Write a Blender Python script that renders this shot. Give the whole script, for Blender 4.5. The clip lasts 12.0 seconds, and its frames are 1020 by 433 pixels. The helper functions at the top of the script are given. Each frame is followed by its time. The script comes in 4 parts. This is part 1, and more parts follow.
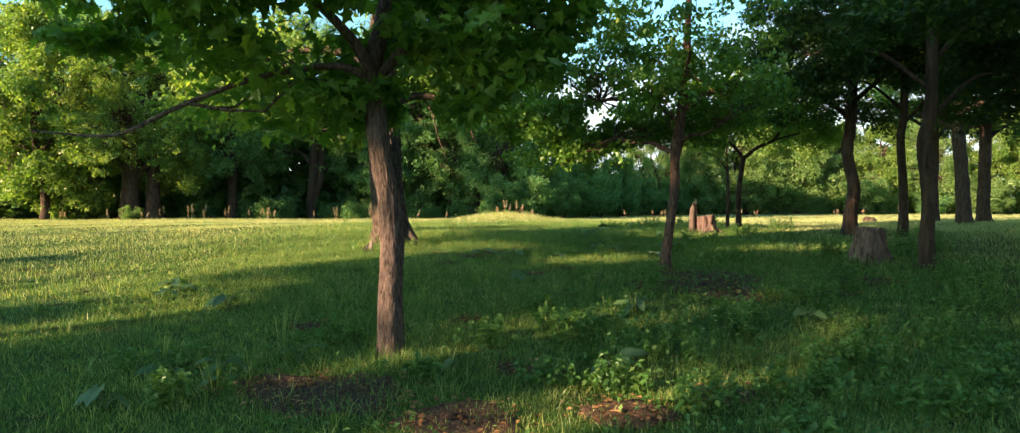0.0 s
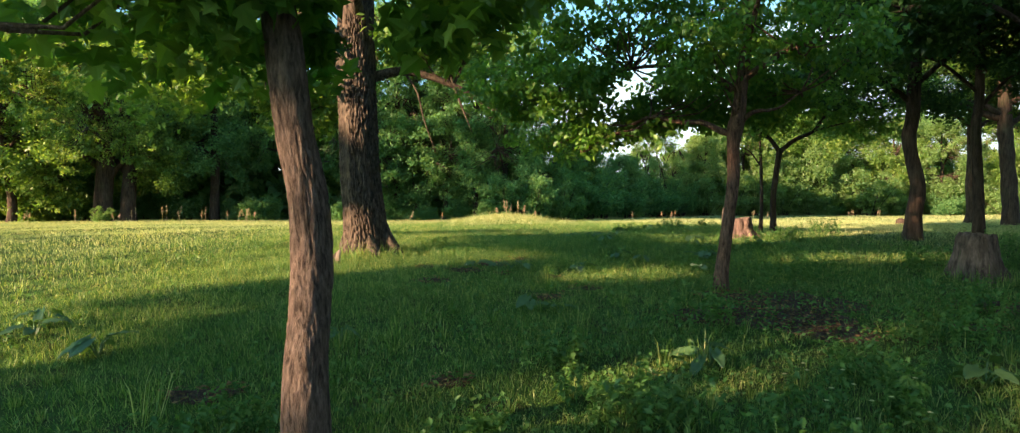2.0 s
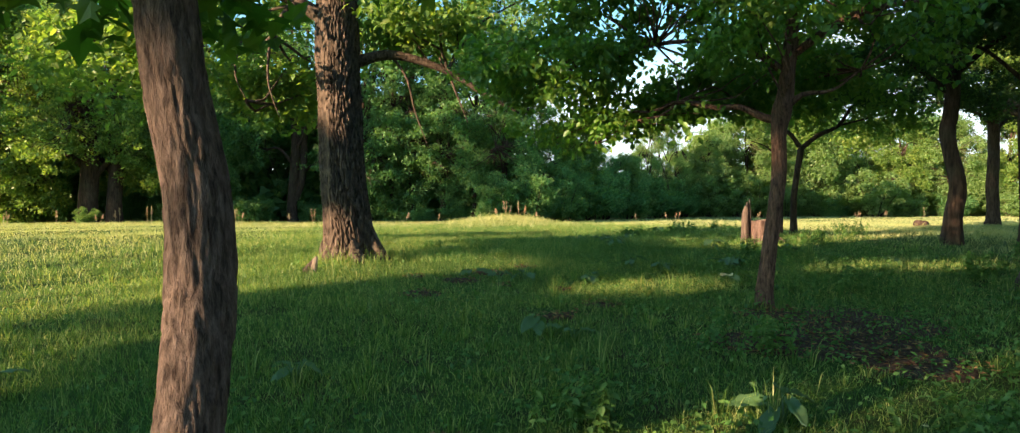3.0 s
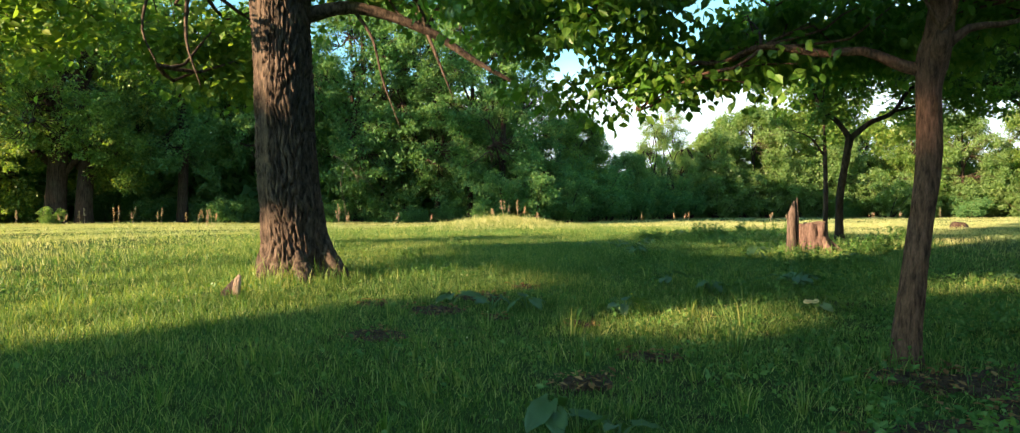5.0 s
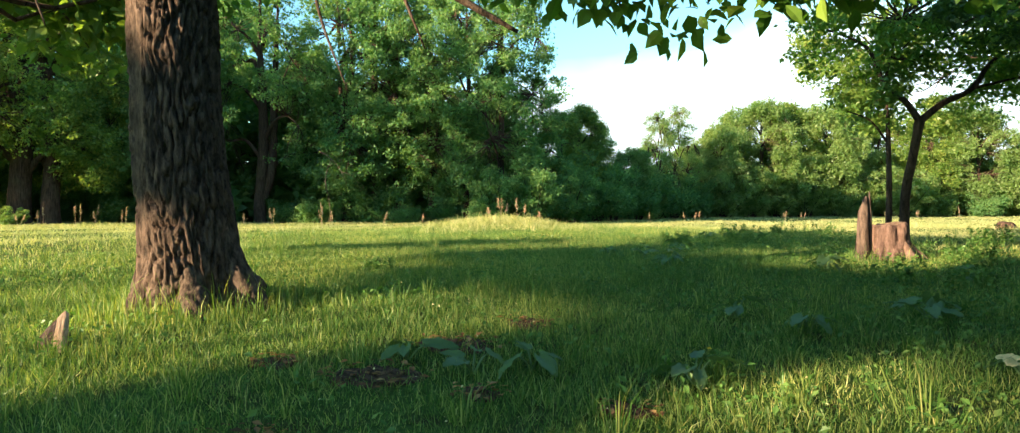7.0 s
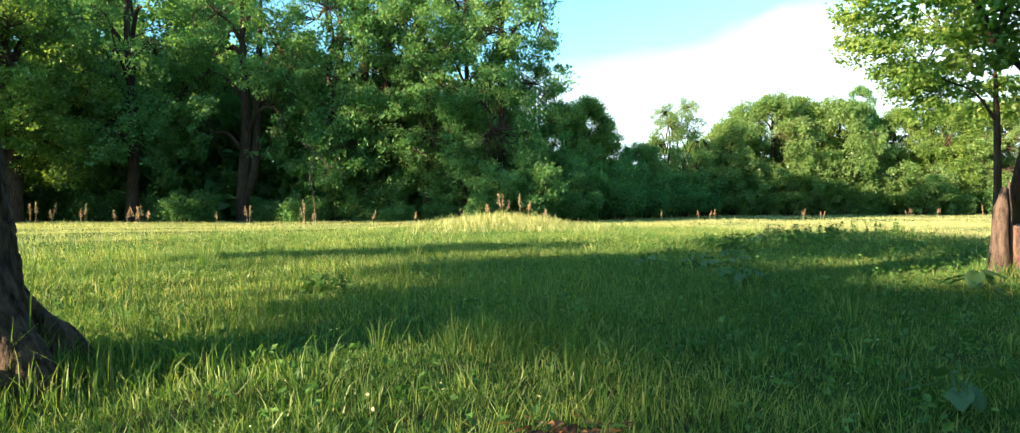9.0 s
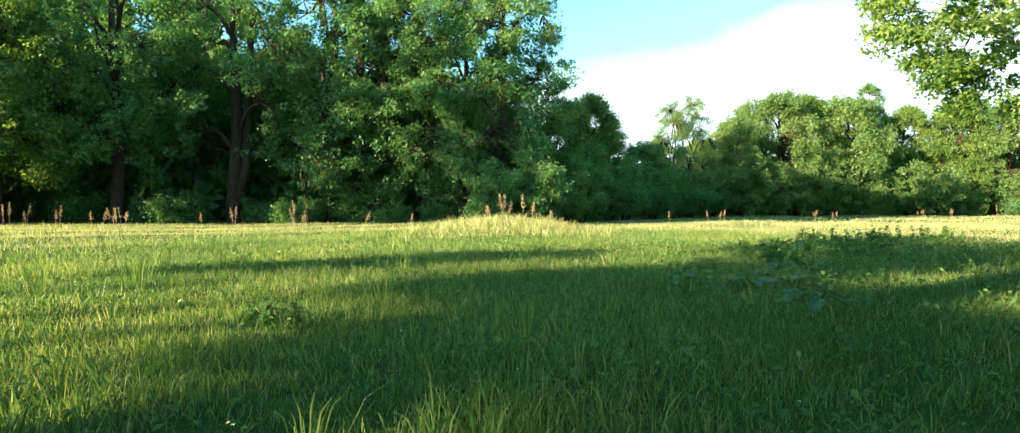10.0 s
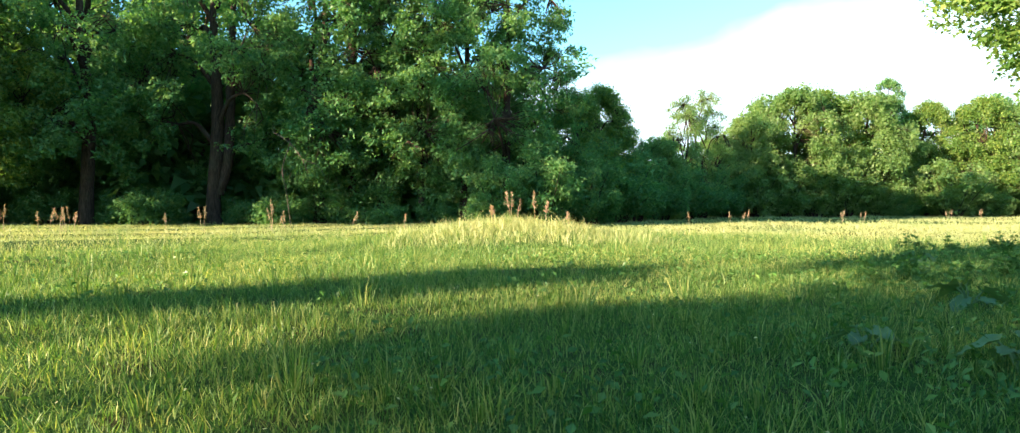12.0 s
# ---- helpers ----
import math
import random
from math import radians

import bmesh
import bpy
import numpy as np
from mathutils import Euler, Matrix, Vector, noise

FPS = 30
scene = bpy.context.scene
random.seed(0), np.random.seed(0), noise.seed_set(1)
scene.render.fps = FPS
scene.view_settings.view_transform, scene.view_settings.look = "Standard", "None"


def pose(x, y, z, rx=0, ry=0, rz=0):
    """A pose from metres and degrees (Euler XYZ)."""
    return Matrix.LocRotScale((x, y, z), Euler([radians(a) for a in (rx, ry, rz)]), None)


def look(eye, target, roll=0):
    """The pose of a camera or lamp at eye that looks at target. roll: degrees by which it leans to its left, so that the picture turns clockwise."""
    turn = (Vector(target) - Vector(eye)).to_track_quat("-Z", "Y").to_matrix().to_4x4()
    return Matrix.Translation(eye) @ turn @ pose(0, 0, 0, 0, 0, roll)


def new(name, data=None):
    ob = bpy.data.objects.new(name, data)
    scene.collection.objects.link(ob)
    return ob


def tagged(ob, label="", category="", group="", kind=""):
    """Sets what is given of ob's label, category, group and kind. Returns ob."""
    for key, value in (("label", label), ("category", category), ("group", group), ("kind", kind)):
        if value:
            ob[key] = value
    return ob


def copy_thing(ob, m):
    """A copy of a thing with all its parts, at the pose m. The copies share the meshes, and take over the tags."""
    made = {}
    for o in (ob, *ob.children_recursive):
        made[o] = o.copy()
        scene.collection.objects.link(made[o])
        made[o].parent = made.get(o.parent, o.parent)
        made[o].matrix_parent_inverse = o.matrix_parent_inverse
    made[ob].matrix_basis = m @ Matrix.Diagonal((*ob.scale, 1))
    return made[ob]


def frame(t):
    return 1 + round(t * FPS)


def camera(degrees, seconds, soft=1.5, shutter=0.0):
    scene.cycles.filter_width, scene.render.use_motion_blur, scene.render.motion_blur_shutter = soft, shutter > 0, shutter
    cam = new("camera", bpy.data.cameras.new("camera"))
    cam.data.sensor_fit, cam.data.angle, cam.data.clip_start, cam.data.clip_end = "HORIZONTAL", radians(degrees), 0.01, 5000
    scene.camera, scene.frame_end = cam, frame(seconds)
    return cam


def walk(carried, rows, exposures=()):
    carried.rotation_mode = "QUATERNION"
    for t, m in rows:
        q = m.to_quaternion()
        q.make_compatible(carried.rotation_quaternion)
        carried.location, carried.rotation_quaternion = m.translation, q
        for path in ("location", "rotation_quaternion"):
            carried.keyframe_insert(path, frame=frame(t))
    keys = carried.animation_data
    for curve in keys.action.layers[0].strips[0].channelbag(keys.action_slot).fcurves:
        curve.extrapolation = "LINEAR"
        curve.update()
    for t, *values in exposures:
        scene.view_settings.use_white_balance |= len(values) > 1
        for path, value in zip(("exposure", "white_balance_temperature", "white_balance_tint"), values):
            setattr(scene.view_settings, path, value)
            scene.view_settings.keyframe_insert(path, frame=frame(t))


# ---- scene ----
cam = camera(71.6, 12.0, soft=1.25)
METRES, EYE, TILT, LEAN, TURN = 20.0, 1.75, -1.5, 0.0, 0.0
ROWS = [
    (0.0, 0.0, 0.0, 0.0, 0.0, 0.0, -0.0),
    (0.5, -0.0001, 0.0397, 0.0005, -0.02, 0.01, -0.01),
    (1.0, -0.0008, 0.0853, 0.0009, -0.01, 0.01, -0.02),
    (1.5, -0.0023, 0.126, 0.0012, -0.06, 0.06, 0.01),
    (2.0, -0.0036, 0.1718, 0.0017, -0.06, 0.09, 0.02),
    (2.5, -0.0049, 0.2113, 0.002, -0.09, 0.13, -0.01),
    (3.0, -0.0057, 0.256, 0.0028, -0.15, 0.17, -0.01),
    (5.0, -0.0044, 0.4149, 0.0049, -0.27, 0.2, -0.04),
    (5.5, -0.0039, 0.4541, 0.0059, -0.27, 0.19, -0.05),
    (6.0, -0.0028, 0.4926, 0.005, -0.3, 0.17, -0.0),
    (6.5, -0.0016, 0.5335, 0.0045, -0.32, 0.17, -0.01),
    (7.0, -0.0015, 0.5744, 0.0059, -0.31, 0.15, 0.02),
    (9.0, -0.0041, 0.7388, 0.0062, -0.31, 0.02, 0.05),
    (9.5, -0.0045, 0.7834, 0.0064, -0.28, 0.03, 0.03),
    (10.0, -0.0062, 0.8262, 0.0096, -0.27, 0.03, 0.05),
    (10.5, -0.0064, 0.8681, 0.0104, -0.25, 0.02, 0.03),
    (11.0, -0.0076, 0.9122, 0.0104, -0.22, 0.04, -0.0),
    (11.5, -0.0101, 0.9561, 0.0115, -0.19, 0.02, -0.02),
    (12.0, -0.0145, 0.9992, 0.0119, -0.17, 0.02, -0.01),
]
walk(cam, [(t, pose(0, 0, EYE, TILT, LEAN, TURN) @ pose(METRES * x, METRES * y, METRES * z, 90 + pitch, roll, yaw)) for t, x, y, z, yaw, pitch, roll in ROWS],
     exposures=[(0, 2.37, 6700, 17), (3, 2.27, 6620, 15), (6, 2.38, 6700, 12), (9, 2.51, 6150, 10), (12, 2.57, 6050, 10)])

# ---- light and sky ----
SUN_AZ, SUN_EL = 236.0, 15.0          # degrees clockwise from +y, degrees up
SUN_WAY = Vector((math.sin(radians(SUN_AZ)) * math.cos(radians(SUN_EL)), math.cos(radians(SUN_AZ)) * math.cos(radians(SUN_EL)), math.sin(radians(SUN_EL))))
sun_data = bpy.data.lights.new("sun", "SUN")
sun_data.energy, sun_data.angle, sun_data.color = 5.0, radians(0.6), (1.0, 0.715, 0.44)
sun = new("sun", sun_data)
sun.matrix_world = look((0, 0, 30), Vector((0, 0, 30)) - SUN_WAY)
world = bpy.data.worlds.new("sky")
scene.world = world
world.use_nodes = True
wn, wl = world.node_tree.nodes, world.node_tree.links
sky = wn.new("ShaderNodeTexSky")
sky.sky_type, sky.sun_disc = "NISHITA", False
sky.sun_elevation, sky.sun_rotation = radians(SUN_EL), radians(SUN_AZ)
sky.air_density, sky.dust_density, sky.ozone_density = 1.0, 0.5, 1.0
# thin white cloud low over the trees, clear blue above
way = wn.new("ShaderNodeTexCoord")
stretch = wn.new("ShaderNodeMapping")
stretch.inputs["Scale"].default_value = (1.0, 1.0, 3.2)
wisps = wn.new("ShaderNodeTexNoise")
wisps.inputs["Scale"].default_value, wisps.inputs["Detail"].default_value, wisps.inputs["Distortion"].default_value = 1.6, 5, 0.4
level = wn.new("ShaderNodeSeparateXYZ")
lift = wn.new("ShaderNodeMath")
lift.operation, lift.inputs[1].default_value = "MULTIPLY_ADD", -3.4
slant = wn.new("ShaderNodeMath")
slant.operation, slant.inputs[1].default_value = "MULTIPLY_ADD", 0.62
wl.new(level.outputs["X"], slant.inputs[0]), wl.new(lift.outputs[0], slant.inputs[2])
clear = wn.new("ShaderNodeMix")
clear.data_type, clear.blend_type, clear.inputs[0].default_value = "RGBA", "MULTIPLY", 1.0
clear.inputs[7].default_value = (0.76, 1.19, 1.24, 1)
veil = wn.new("ShaderNodeMapRange")
veil.inputs["From Min"].default_value, veil.inputs["From Max"].default_value, veil.inputs["To Max"].default_value = 0.02, 0.22, 0.85
cloud = wn.new("ShaderNodeMix")
cloud.data_type = "RGBA"
cloud.inputs[7].default_value = (5.2, 5.75, 6.0, 1)
wl.new(way.outputs["Generated"], stretch.inputs["Vector"]), wl.new(stretch.outputs[0], wisps.inputs["Vector"])
wl.new(way.outputs["Generated"], level.inputs[0]), wl.new(level.outputs["Z"], lift.inputs[0])
wl.new(wisps.outputs["Fac"], lift.inputs[2]), wl.new(slant.outputs[0], veil.inputs["Value"])
wl.new(veil.outputs[0], cloud.inputs[0]), wl.new(sky.outputs["Color"], clear.inputs[6]), wl.new(clear.outputs[2], cloud.inputs[6])
wl.new(cloud.outputs[2], wn["Background"].inputs["Color"])
wn["Background"].inputs["Strength"].default_value = 0.061


# ---- materials ----
def nodes(name):
    m = bpy.data.materials.new(name)
    m.use_nodes = True
    t = m.node_tree
    t.nodes.remove(t.nodes["Principled BSDF"])
    return m, t.nodes, t.links, t.nodes["Material Output"]


def ramp(n, l, source, stops):
    r = n.new("ShaderNodeValToRGB")
    while len(r.color_ramp.elements) < len(stops):
        r.color_ramp.elements.new(0.5)
    for e, (p, c) in zip(r.color_ramp.elements, stops):
        e.position, e.color = p, (*c, 1)
    l.new(source, r.inputs["Fac"])
    return r.outputs["Color"]


def noise_tex(n, l, scale, detail=4, vector=None, rough=0.55):
    t = n.new("ShaderNodeTexNoise")
    t.inputs["Scale"].default_value, t.inputs["Detail"].default_value, t.inputs["Roughness"].default_value = scale, detail, rough
    if vector:
        l.new(vector, t.inputs["Vector"])
    return t.outputs["Fac"]


def blend(n, l, kind, fac, a, b):
    m = n.new("ShaderNodeMix")
    m.data_type, m.blend_type = "RGBA", kind
    for value, socket in ((fac, m.inputs[0]), (a, m.inputs[6]), (b, m.inputs[7])):
        if isinstance(value, (int, float)):
            socket.default_value = value
        elif isinstance(value, tuple):
            socket.default_value = (*value, 1)
        else:
            l.new(value, socket)
    return m.outputs[2]


def leaf_material(name, low, mid, high, through_light=0.45, patch=0.35, gloss=0.08):
    """Thin leaves: matt front, light passing through, a waxy sheen; colour varies by leaf and by patch."""
    m, n, l, out = nodes(name)
    geo, pos = n.new("ShaderNodeNewGeometry"), n.new("ShaderNodeTexCoord")
    c1 = ramp(n, l, geo.outputs["Random Per Island"], [(0.0, low), (0.5, mid), (0.8, tuple(0.65 * a + 0.35 * b for a, b in zip(mid, high))), (1.0, high)])
    c2 = ramp(n, l, noise_tex(n, l, patch, 3, pos.outputs["Object"]), [(0.35, (0.72, 0.82, 0.7)), (0.65, (1.25, 1.12, 1.0))])
    col = blend(n, l, "MULTIPLY", 1.0, c1, c2)
    d, tr, g, mix1, mix2 = (n.new(k) for k in ("ShaderNodeBsdfDiffuse", "ShaderNodeBsdfTranslucent", "ShaderNodeBsdfGlossy", "ShaderNodeMixShader", "ShaderNodeMixShader"))
    l.new(col, d.inputs["Color"])
    l.new(blend(n, l, "MULTIPLY", 1.0, col, (1.35, 1.4, 0.55)), tr.inputs["Color"])
    g.inputs["Roughness"].default_value = 0.42
    g.inputs["Color"].default_value = (0.8, 0.85, 0.8, 1)
    mix1.inputs[0].default_value, mix2.inputs[0].default_value = through_light, gloss
    l.new(d.outputs[0], mix1.inputs[1]), l.new(tr.outputs[0], mix1.inputs[2])
    l.new(mix1.outputs[0], mix2.inputs[1]), l.new(g.outputs[0], mix2.inputs[2])
    l.new(mix2.outputs[0], out.inputs["Surface"])
    return m


def bark_material(name, dark, light, scale=14.0, stretch=0.16, moss=0.25, bump=0.6):
    m, n, l, out = nodes(name)
    p, pos, mp = n.new("ShaderNodeBsdfPrincipled"), n.new("ShaderNodeTexCoord"), n.new("ShaderNodeMapping")
    mp.inputs["Scale"].default_value = (1, 1, stretch)
    l.new(pos.outputs["Object"], mp.inputs["Vector"])
    ridges, grain, large = noise_tex(n, l, scale, 6, mp.outputs[0], 0.65), noise_tex(n, l, scale * 7, 4, mp.outputs[0]), noise_tex(n, l, 1.3, 3, pos.outputs["Object"])
    col = ramp(n, l, ridges, [(0.34, dark), (0.5, tuple((a + b) / 2 for a, b in zip(dark, light))), (0.66, light)])
    col = blend(n, l, "MULTIPLY", 0.6, col, ramp(n, l, grain, [(0.3, (0.6, 0.58, 0.56)), (0.7, (1.2, 1.2, 1.2))]))
    col = blend(n, l, "MIX", ramp(n, l, large, [(0.5, (0, 0, 0)), (0.75, (moss, moss, moss))]), col, (0.10, 0.115, 0.06))
    l.new(col, p.inputs["Base Color"])
    p.inputs["Roughness"].default_value, p.inputs["Specular IOR Level"].default_value = 0.9, 0.15
    b = n.new("ShaderNodeBump")
    b.inputs["Strength"].default_value, b.inputs["Distance"].default_value = bump, 0.03
    add = n.new("ShaderNodeMath")
    add.operation = "MULTIPLY_ADD"
    l.new(grain, add.inputs[0]), l.new(ridges, add.inputs[2])
    add.inputs[1].default_value = 0.3
    l.new(add.outputs[0], b.inputs["Height"]), l.new(b.outputs[0], p.inputs["Normal"])
    l.new(p.outputs[0], out.inputs["Surface"])
    return m


def ground_material():
    m, n, l, out = nodes("soil_and_turf")
    p, pos = n.new("ShaderNodeBsdfPrincipled"), n.new("ShaderNodeTexCoord")
    v = pos.outputs["Object"]
    fine, mid, big = noise_tex(n, l, 22, 6, v), noise_tex(n, l, 2.2, 5, v), noise_tex(n, l, 0.25, 3, v)
    soil = ramp(n, l, fine, [(0.3, (0.025, 0.02, 0.01)), (0.55, (0.05, 0.04, 0.02)), (0.75, (0.10, 0.078, 0.04))])
    turf = ramp(n, l, fine, [(0.3, (0.03, 0.065, 0.013)), (0.6, (0.06, 0.115, 0.025)), (0.8, (0.12, 0.175, 0.05))])
    col = blend(n, l, "MIX", ramp(n, l, mid, [(0.30, (0.15, 0.15, 0.15)), (0.5, (1, 1, 1))]), soil, turf)
    col = blend(n, l, "MULTIPLY", 0.5, col, ramp(n, l, big, [(0.3, (0.75, 0.8, 0.7)), (0.7, (1.25, 1.2, 1.1))]))
    l.new(col, p.inputs["Base Color"])
    p.inputs["Roughness"].default_value, p.inputs["Specular IOR Level"].default_value = 0.95, 0.05
    b = n.new("ShaderNodeBump")
    b.inputs["Strength"].default_value, b.inputs["Distance"].default_value = 0.8, 0.05
    l.new(fine, b.inputs["Height"]), l.new(b.outputs[0], p.inputs["Normal"])
    l.new(p.outputs[0], out.inputs["Surface"])
    return m


GRASS = leaf_material("grass_blades", (0.039, 0.12, 0.028), (0.130, 0.228, 0.062), (0.385, 0.405, 0.178), 0.42, 0.45, 0.02)
# evening sunlight on the open field is partly put into this paler grass colour
SUNPALE = leaf_material("sun_paled_meadow_blades", (0.18, 0.24, 0.10), (0.295, 0.345, 0.175), (0.46, 0.47, 0.28), 0.42, 0.3, 0.02)
WEED = leaf_material("broad_weed_leaf", (0.06, 0.13, 0.045), (0.085, 0.17, 0.06), (0.12, 0.20, 0.08), 0.3, 1.5, 0.06)
HERB = leaf_material("meadow_herb_leaf", (0.055, 0.145, 0.032), (0.09, 0.20, 0.05), (0.16, 0.265, 0.075), 0.35, 0.8, 0.03)
WITHERED = leaf_material("pale_withered_leaf", (0.55, 0.52, 0.30), (0.62, 0.58, 0.36), (0.68, 0.64, 0.42), 0.25, 2.0, 0.03)
MAPLE = leaf_material("maple_leaf", (0.065, 0.18, 0.026), (0.11, 0.24, 0.038), (0.20, 0.32, 0.055), 0.5, 0.6, 0.04)
OAKLEAF = leaf_material("oak_leaf", (0.075, 0.165, 0.04), (0.14, 0.245, 0.062), (0.26, 0.34, 0.095), 0.52, 0.35, 0.03)
FOREST = leaf_material("forest_leaf", (0.07, 0.178, 0.08), (0.112, 0.246, 0.106), (0.19, 0.305, 0.125), 0.48, 0.22, 0.012)
# deep canopy shade of the park tree row is put into this leaf colour
SHADELEAF = leaf_material("shade_toned_park_leaf", (0.022, 0.055, 0.018), (0.036, 0.088, 0.026), (0.075, 0.14, 0.035), 0.4, 0.4, 0.03)
PALE = leaf_material("pale_willow_leaf", (0.12, 0.215, 0.085), (0.165, 0.275, 0.11), (0.22, 0.325, 0.14), 0.58, 0.22, 0.02)
DRY = leaf_material("dry_stalk", (0.28, 0.19, 0.155), (0.38, 0.275, 0.225), (0.48, 0.37, 0.30), 0.3, 2.0, 0.03)
BARK = bark_material("maple_bark", (0.04, 0.028, 0.023), (0.215, 0.155, 0.128), 34.0, 0.22, 0.15, 1.0)
LINDENBARK = bark_material("linden_bark", (0.046, 0.025, 0.019), (0.24, 0.138, 0.10), 34.0, 0.22, 0.08, 1.0)
OAKBARK = bark_material("oak_bark", (0.012, 0.009, 0.007), (0.135, 0.10, 0.078), 19.0, 0.3, 0.08, 1.0)
DARKBARK = bark_material("dark_bark", (0.018, 0.012, 0.01), (0.085, 0.056, 0.042))
CUTWOOD = bark_material("weathered_cut_wood", (0.12, 0.08, 0.055), (0.28, 0.20, 0.14), 16.0, 0.5, 0.1, 0.4)
GREYWOOD = bark_material("grey_dead_wood", (0.03, 0.023, 0.019), (0.135, 0.102, 0.084), 20.0, 0.2, 0.0, 0.5)
# torn wood of the low stub, its sunlit paleness put into the colour
SUNLITWOOD = bark_material("sunlit_torn_wood", (0.26, 0.17, 0.12), (0.5, 0.37, 0.28), 18.0, 0.2, 0.0, 0.4)
SOIL = ground_material()
EARTH = bark_material("bare_earth", (0.03, 0.019, 0.012), (0.15, 0.09, 0.056), 30.0, 1.0, 0.0, 1.0)


# ---- mesh helpers ----
def lump(name, chunks, material, smooth=False):
    """One mesh from chunks of (verts [n, k, 3], faces of one piece)."""
    cos, loops, starts, base, at = [], [], [], 0, 0
    for v, faces in chunks:
        v = np.asarray(v, dtype=np.float32)
        n, k = v.shape[:2]
        if n == 0:
            continue
        cos.append(v.reshape(-1, 3))
        off = base + np.arange(n)[:, None] * k
        flat = np.concatenate([np.asarray(f) for f in faces])
        loops.append((off + flat[None, :]).reshape(-1))
        sizes = np.tile(np.array([len(f) for f in faces]), n)
        starts.append(at + np.concatenate([[0], np.cumsum(sizes)[:-1]]))
        base, at = base + n * k, at + int(sizes.sum())
    me = bpy.data.meshes.new(name)
    cos, loops, starts = np.concatenate(cos), np.concatenate(loops), np.concatenate(starts)
    me.vertices.add(len(cos)), me.loops.add(len(loops)), me.polygons.add(len(starts))
    me.vertices.foreach_set("co", cos.ravel())
    me.loops.foreach_set("vertex_index", loops.astype(np.int32))
    me.polygons.foreach_set("loop_start", starts.astype(np.int32))
    me.update(calc_edges=True)
    me.polygons.foreach_set("use_smooth", np.full(len(starts), smooth))
    me.materials.append(material)
    return me


def child(name, me, parent, label=""):
    ob = new(name, me)
    ob.parent = parent
    return tagged(ob, label)


def smooth_path(points, step):
    """Catmull-Rom through points of (x, y, z, r), about step apart."""
    p = np.array(points, dtype=float)
    p = np.vstack([2 * p[0] - p[1], p, 2 * p[-1] - p[-2]])
    out = []
    for i in range(1, len(p) - 2):
        n = max(2, int(np.linalg.norm(p[i + 1, :3] - p[i, :3]) / step))
        for u in np.arange(n) / n:
            out.append(0.5 * (2 * p[i] + (p[i + 1] - p[i - 1]) * u + (2 * p[i - 1] - 5 * p[i] + 4 * p[i + 1] - p[i + 2]) * u * u + (3 * p[i] - p[i - 1] - 3 * p[i + 1] + p[i + 2]) * u ** 3))
    out.append(p[-2])
    return np.array(out)


def tube(points, step=0.1, seg=12, ridge=0.0, freq=5.0, flare=0.0, seed=0, lumpy=0.06, plate=2.2, scar=None):
    """A tapered, uneven limb: a chunk for lump(). ridge: depth of the bark's furrows; scar: angle and half width of a smooth hollow strip up the stem."""
    p = smooth_path(points, step)
    ring, ang = len(p), np.arange(seg) / seg * 2 * math.pi
    z0, verts = p[0, 2], np.zeros((ring * seg + 1, 3))
    for i in range(ring):
        way = Vector(p[min(i + 1, ring - 1), :3] - p[max(i - 1, 0), :3]).normalized()
        side = way.cross(Vector((0.13, 1, 0.07))).normalized()
        up = side.cross(way)
        for j, a in enumerate(ang):
            c, s, h = math.cos(a), math.sin(a), p[i, 2] - z0
            r = p[i, 3] * (1 + lumpy * noise.noise((c * 1.4 + seed, s * 1.4, i * step * 1.6)))
            if flare:
                r *= 1 + flare * math.exp(-h / 0.33) * (1 + 0.45 * math.cos(4 * a + seed) + 0.25 * math.cos(7 * a))
            if ridge:
                bendy = 0.6 * noise.noise((c * 2, s * 2, h * 2.2 + seed))
                f = abs(noise.noise((c * freq + bendy, s * freq + bendy, h * plate + seed)))
                f2 = abs(noise.noise((c * freq * 0.6 - bendy, s * freq * 0.6, h * plate * 1.7 + seed + 9)))
                f3 = noise.noise((c * freq * 3, s * freq * 3, h * 11))
                r += ridge * (min(1.0, f / 0.16) * min(1.0, 0.55 + f2 / 0.3) - 0.7 + 0.22 * f3)
            if scar and h > 0.5:
                off = abs(math.remainder(a - scar[0] - 0.06 * math.sin(h * 2.1), 2 * math.pi)) / scar[1]
                if off < 1.25:
                    k = min(1.0, (h - 0.5) / 0.3) * min(1.0, (1.25 - off) / 0.3)
                    r += k * (p[i, 3] * (0.99 - 0.10 * max(0.0, 1 - off * off)) - r)
            verts[i * seg + j] = np.array(p[i, :3]) + np.array(side * c + up * s) * r
    verts[-1] = p[-1, :3]
    faces = [(i * seg + j, i * seg + (j + 1) % seg, (i + 1) * seg + (j + 1) % seg, (i + 1) * seg + j) for i in range(ring - 1) for j in range(seg)]
    faces += [((ring - 1) * seg + j, (ring - 1) * seg + (j + 1) % seg, ring * seg) for j in range(seg)]
    return verts[None], faces


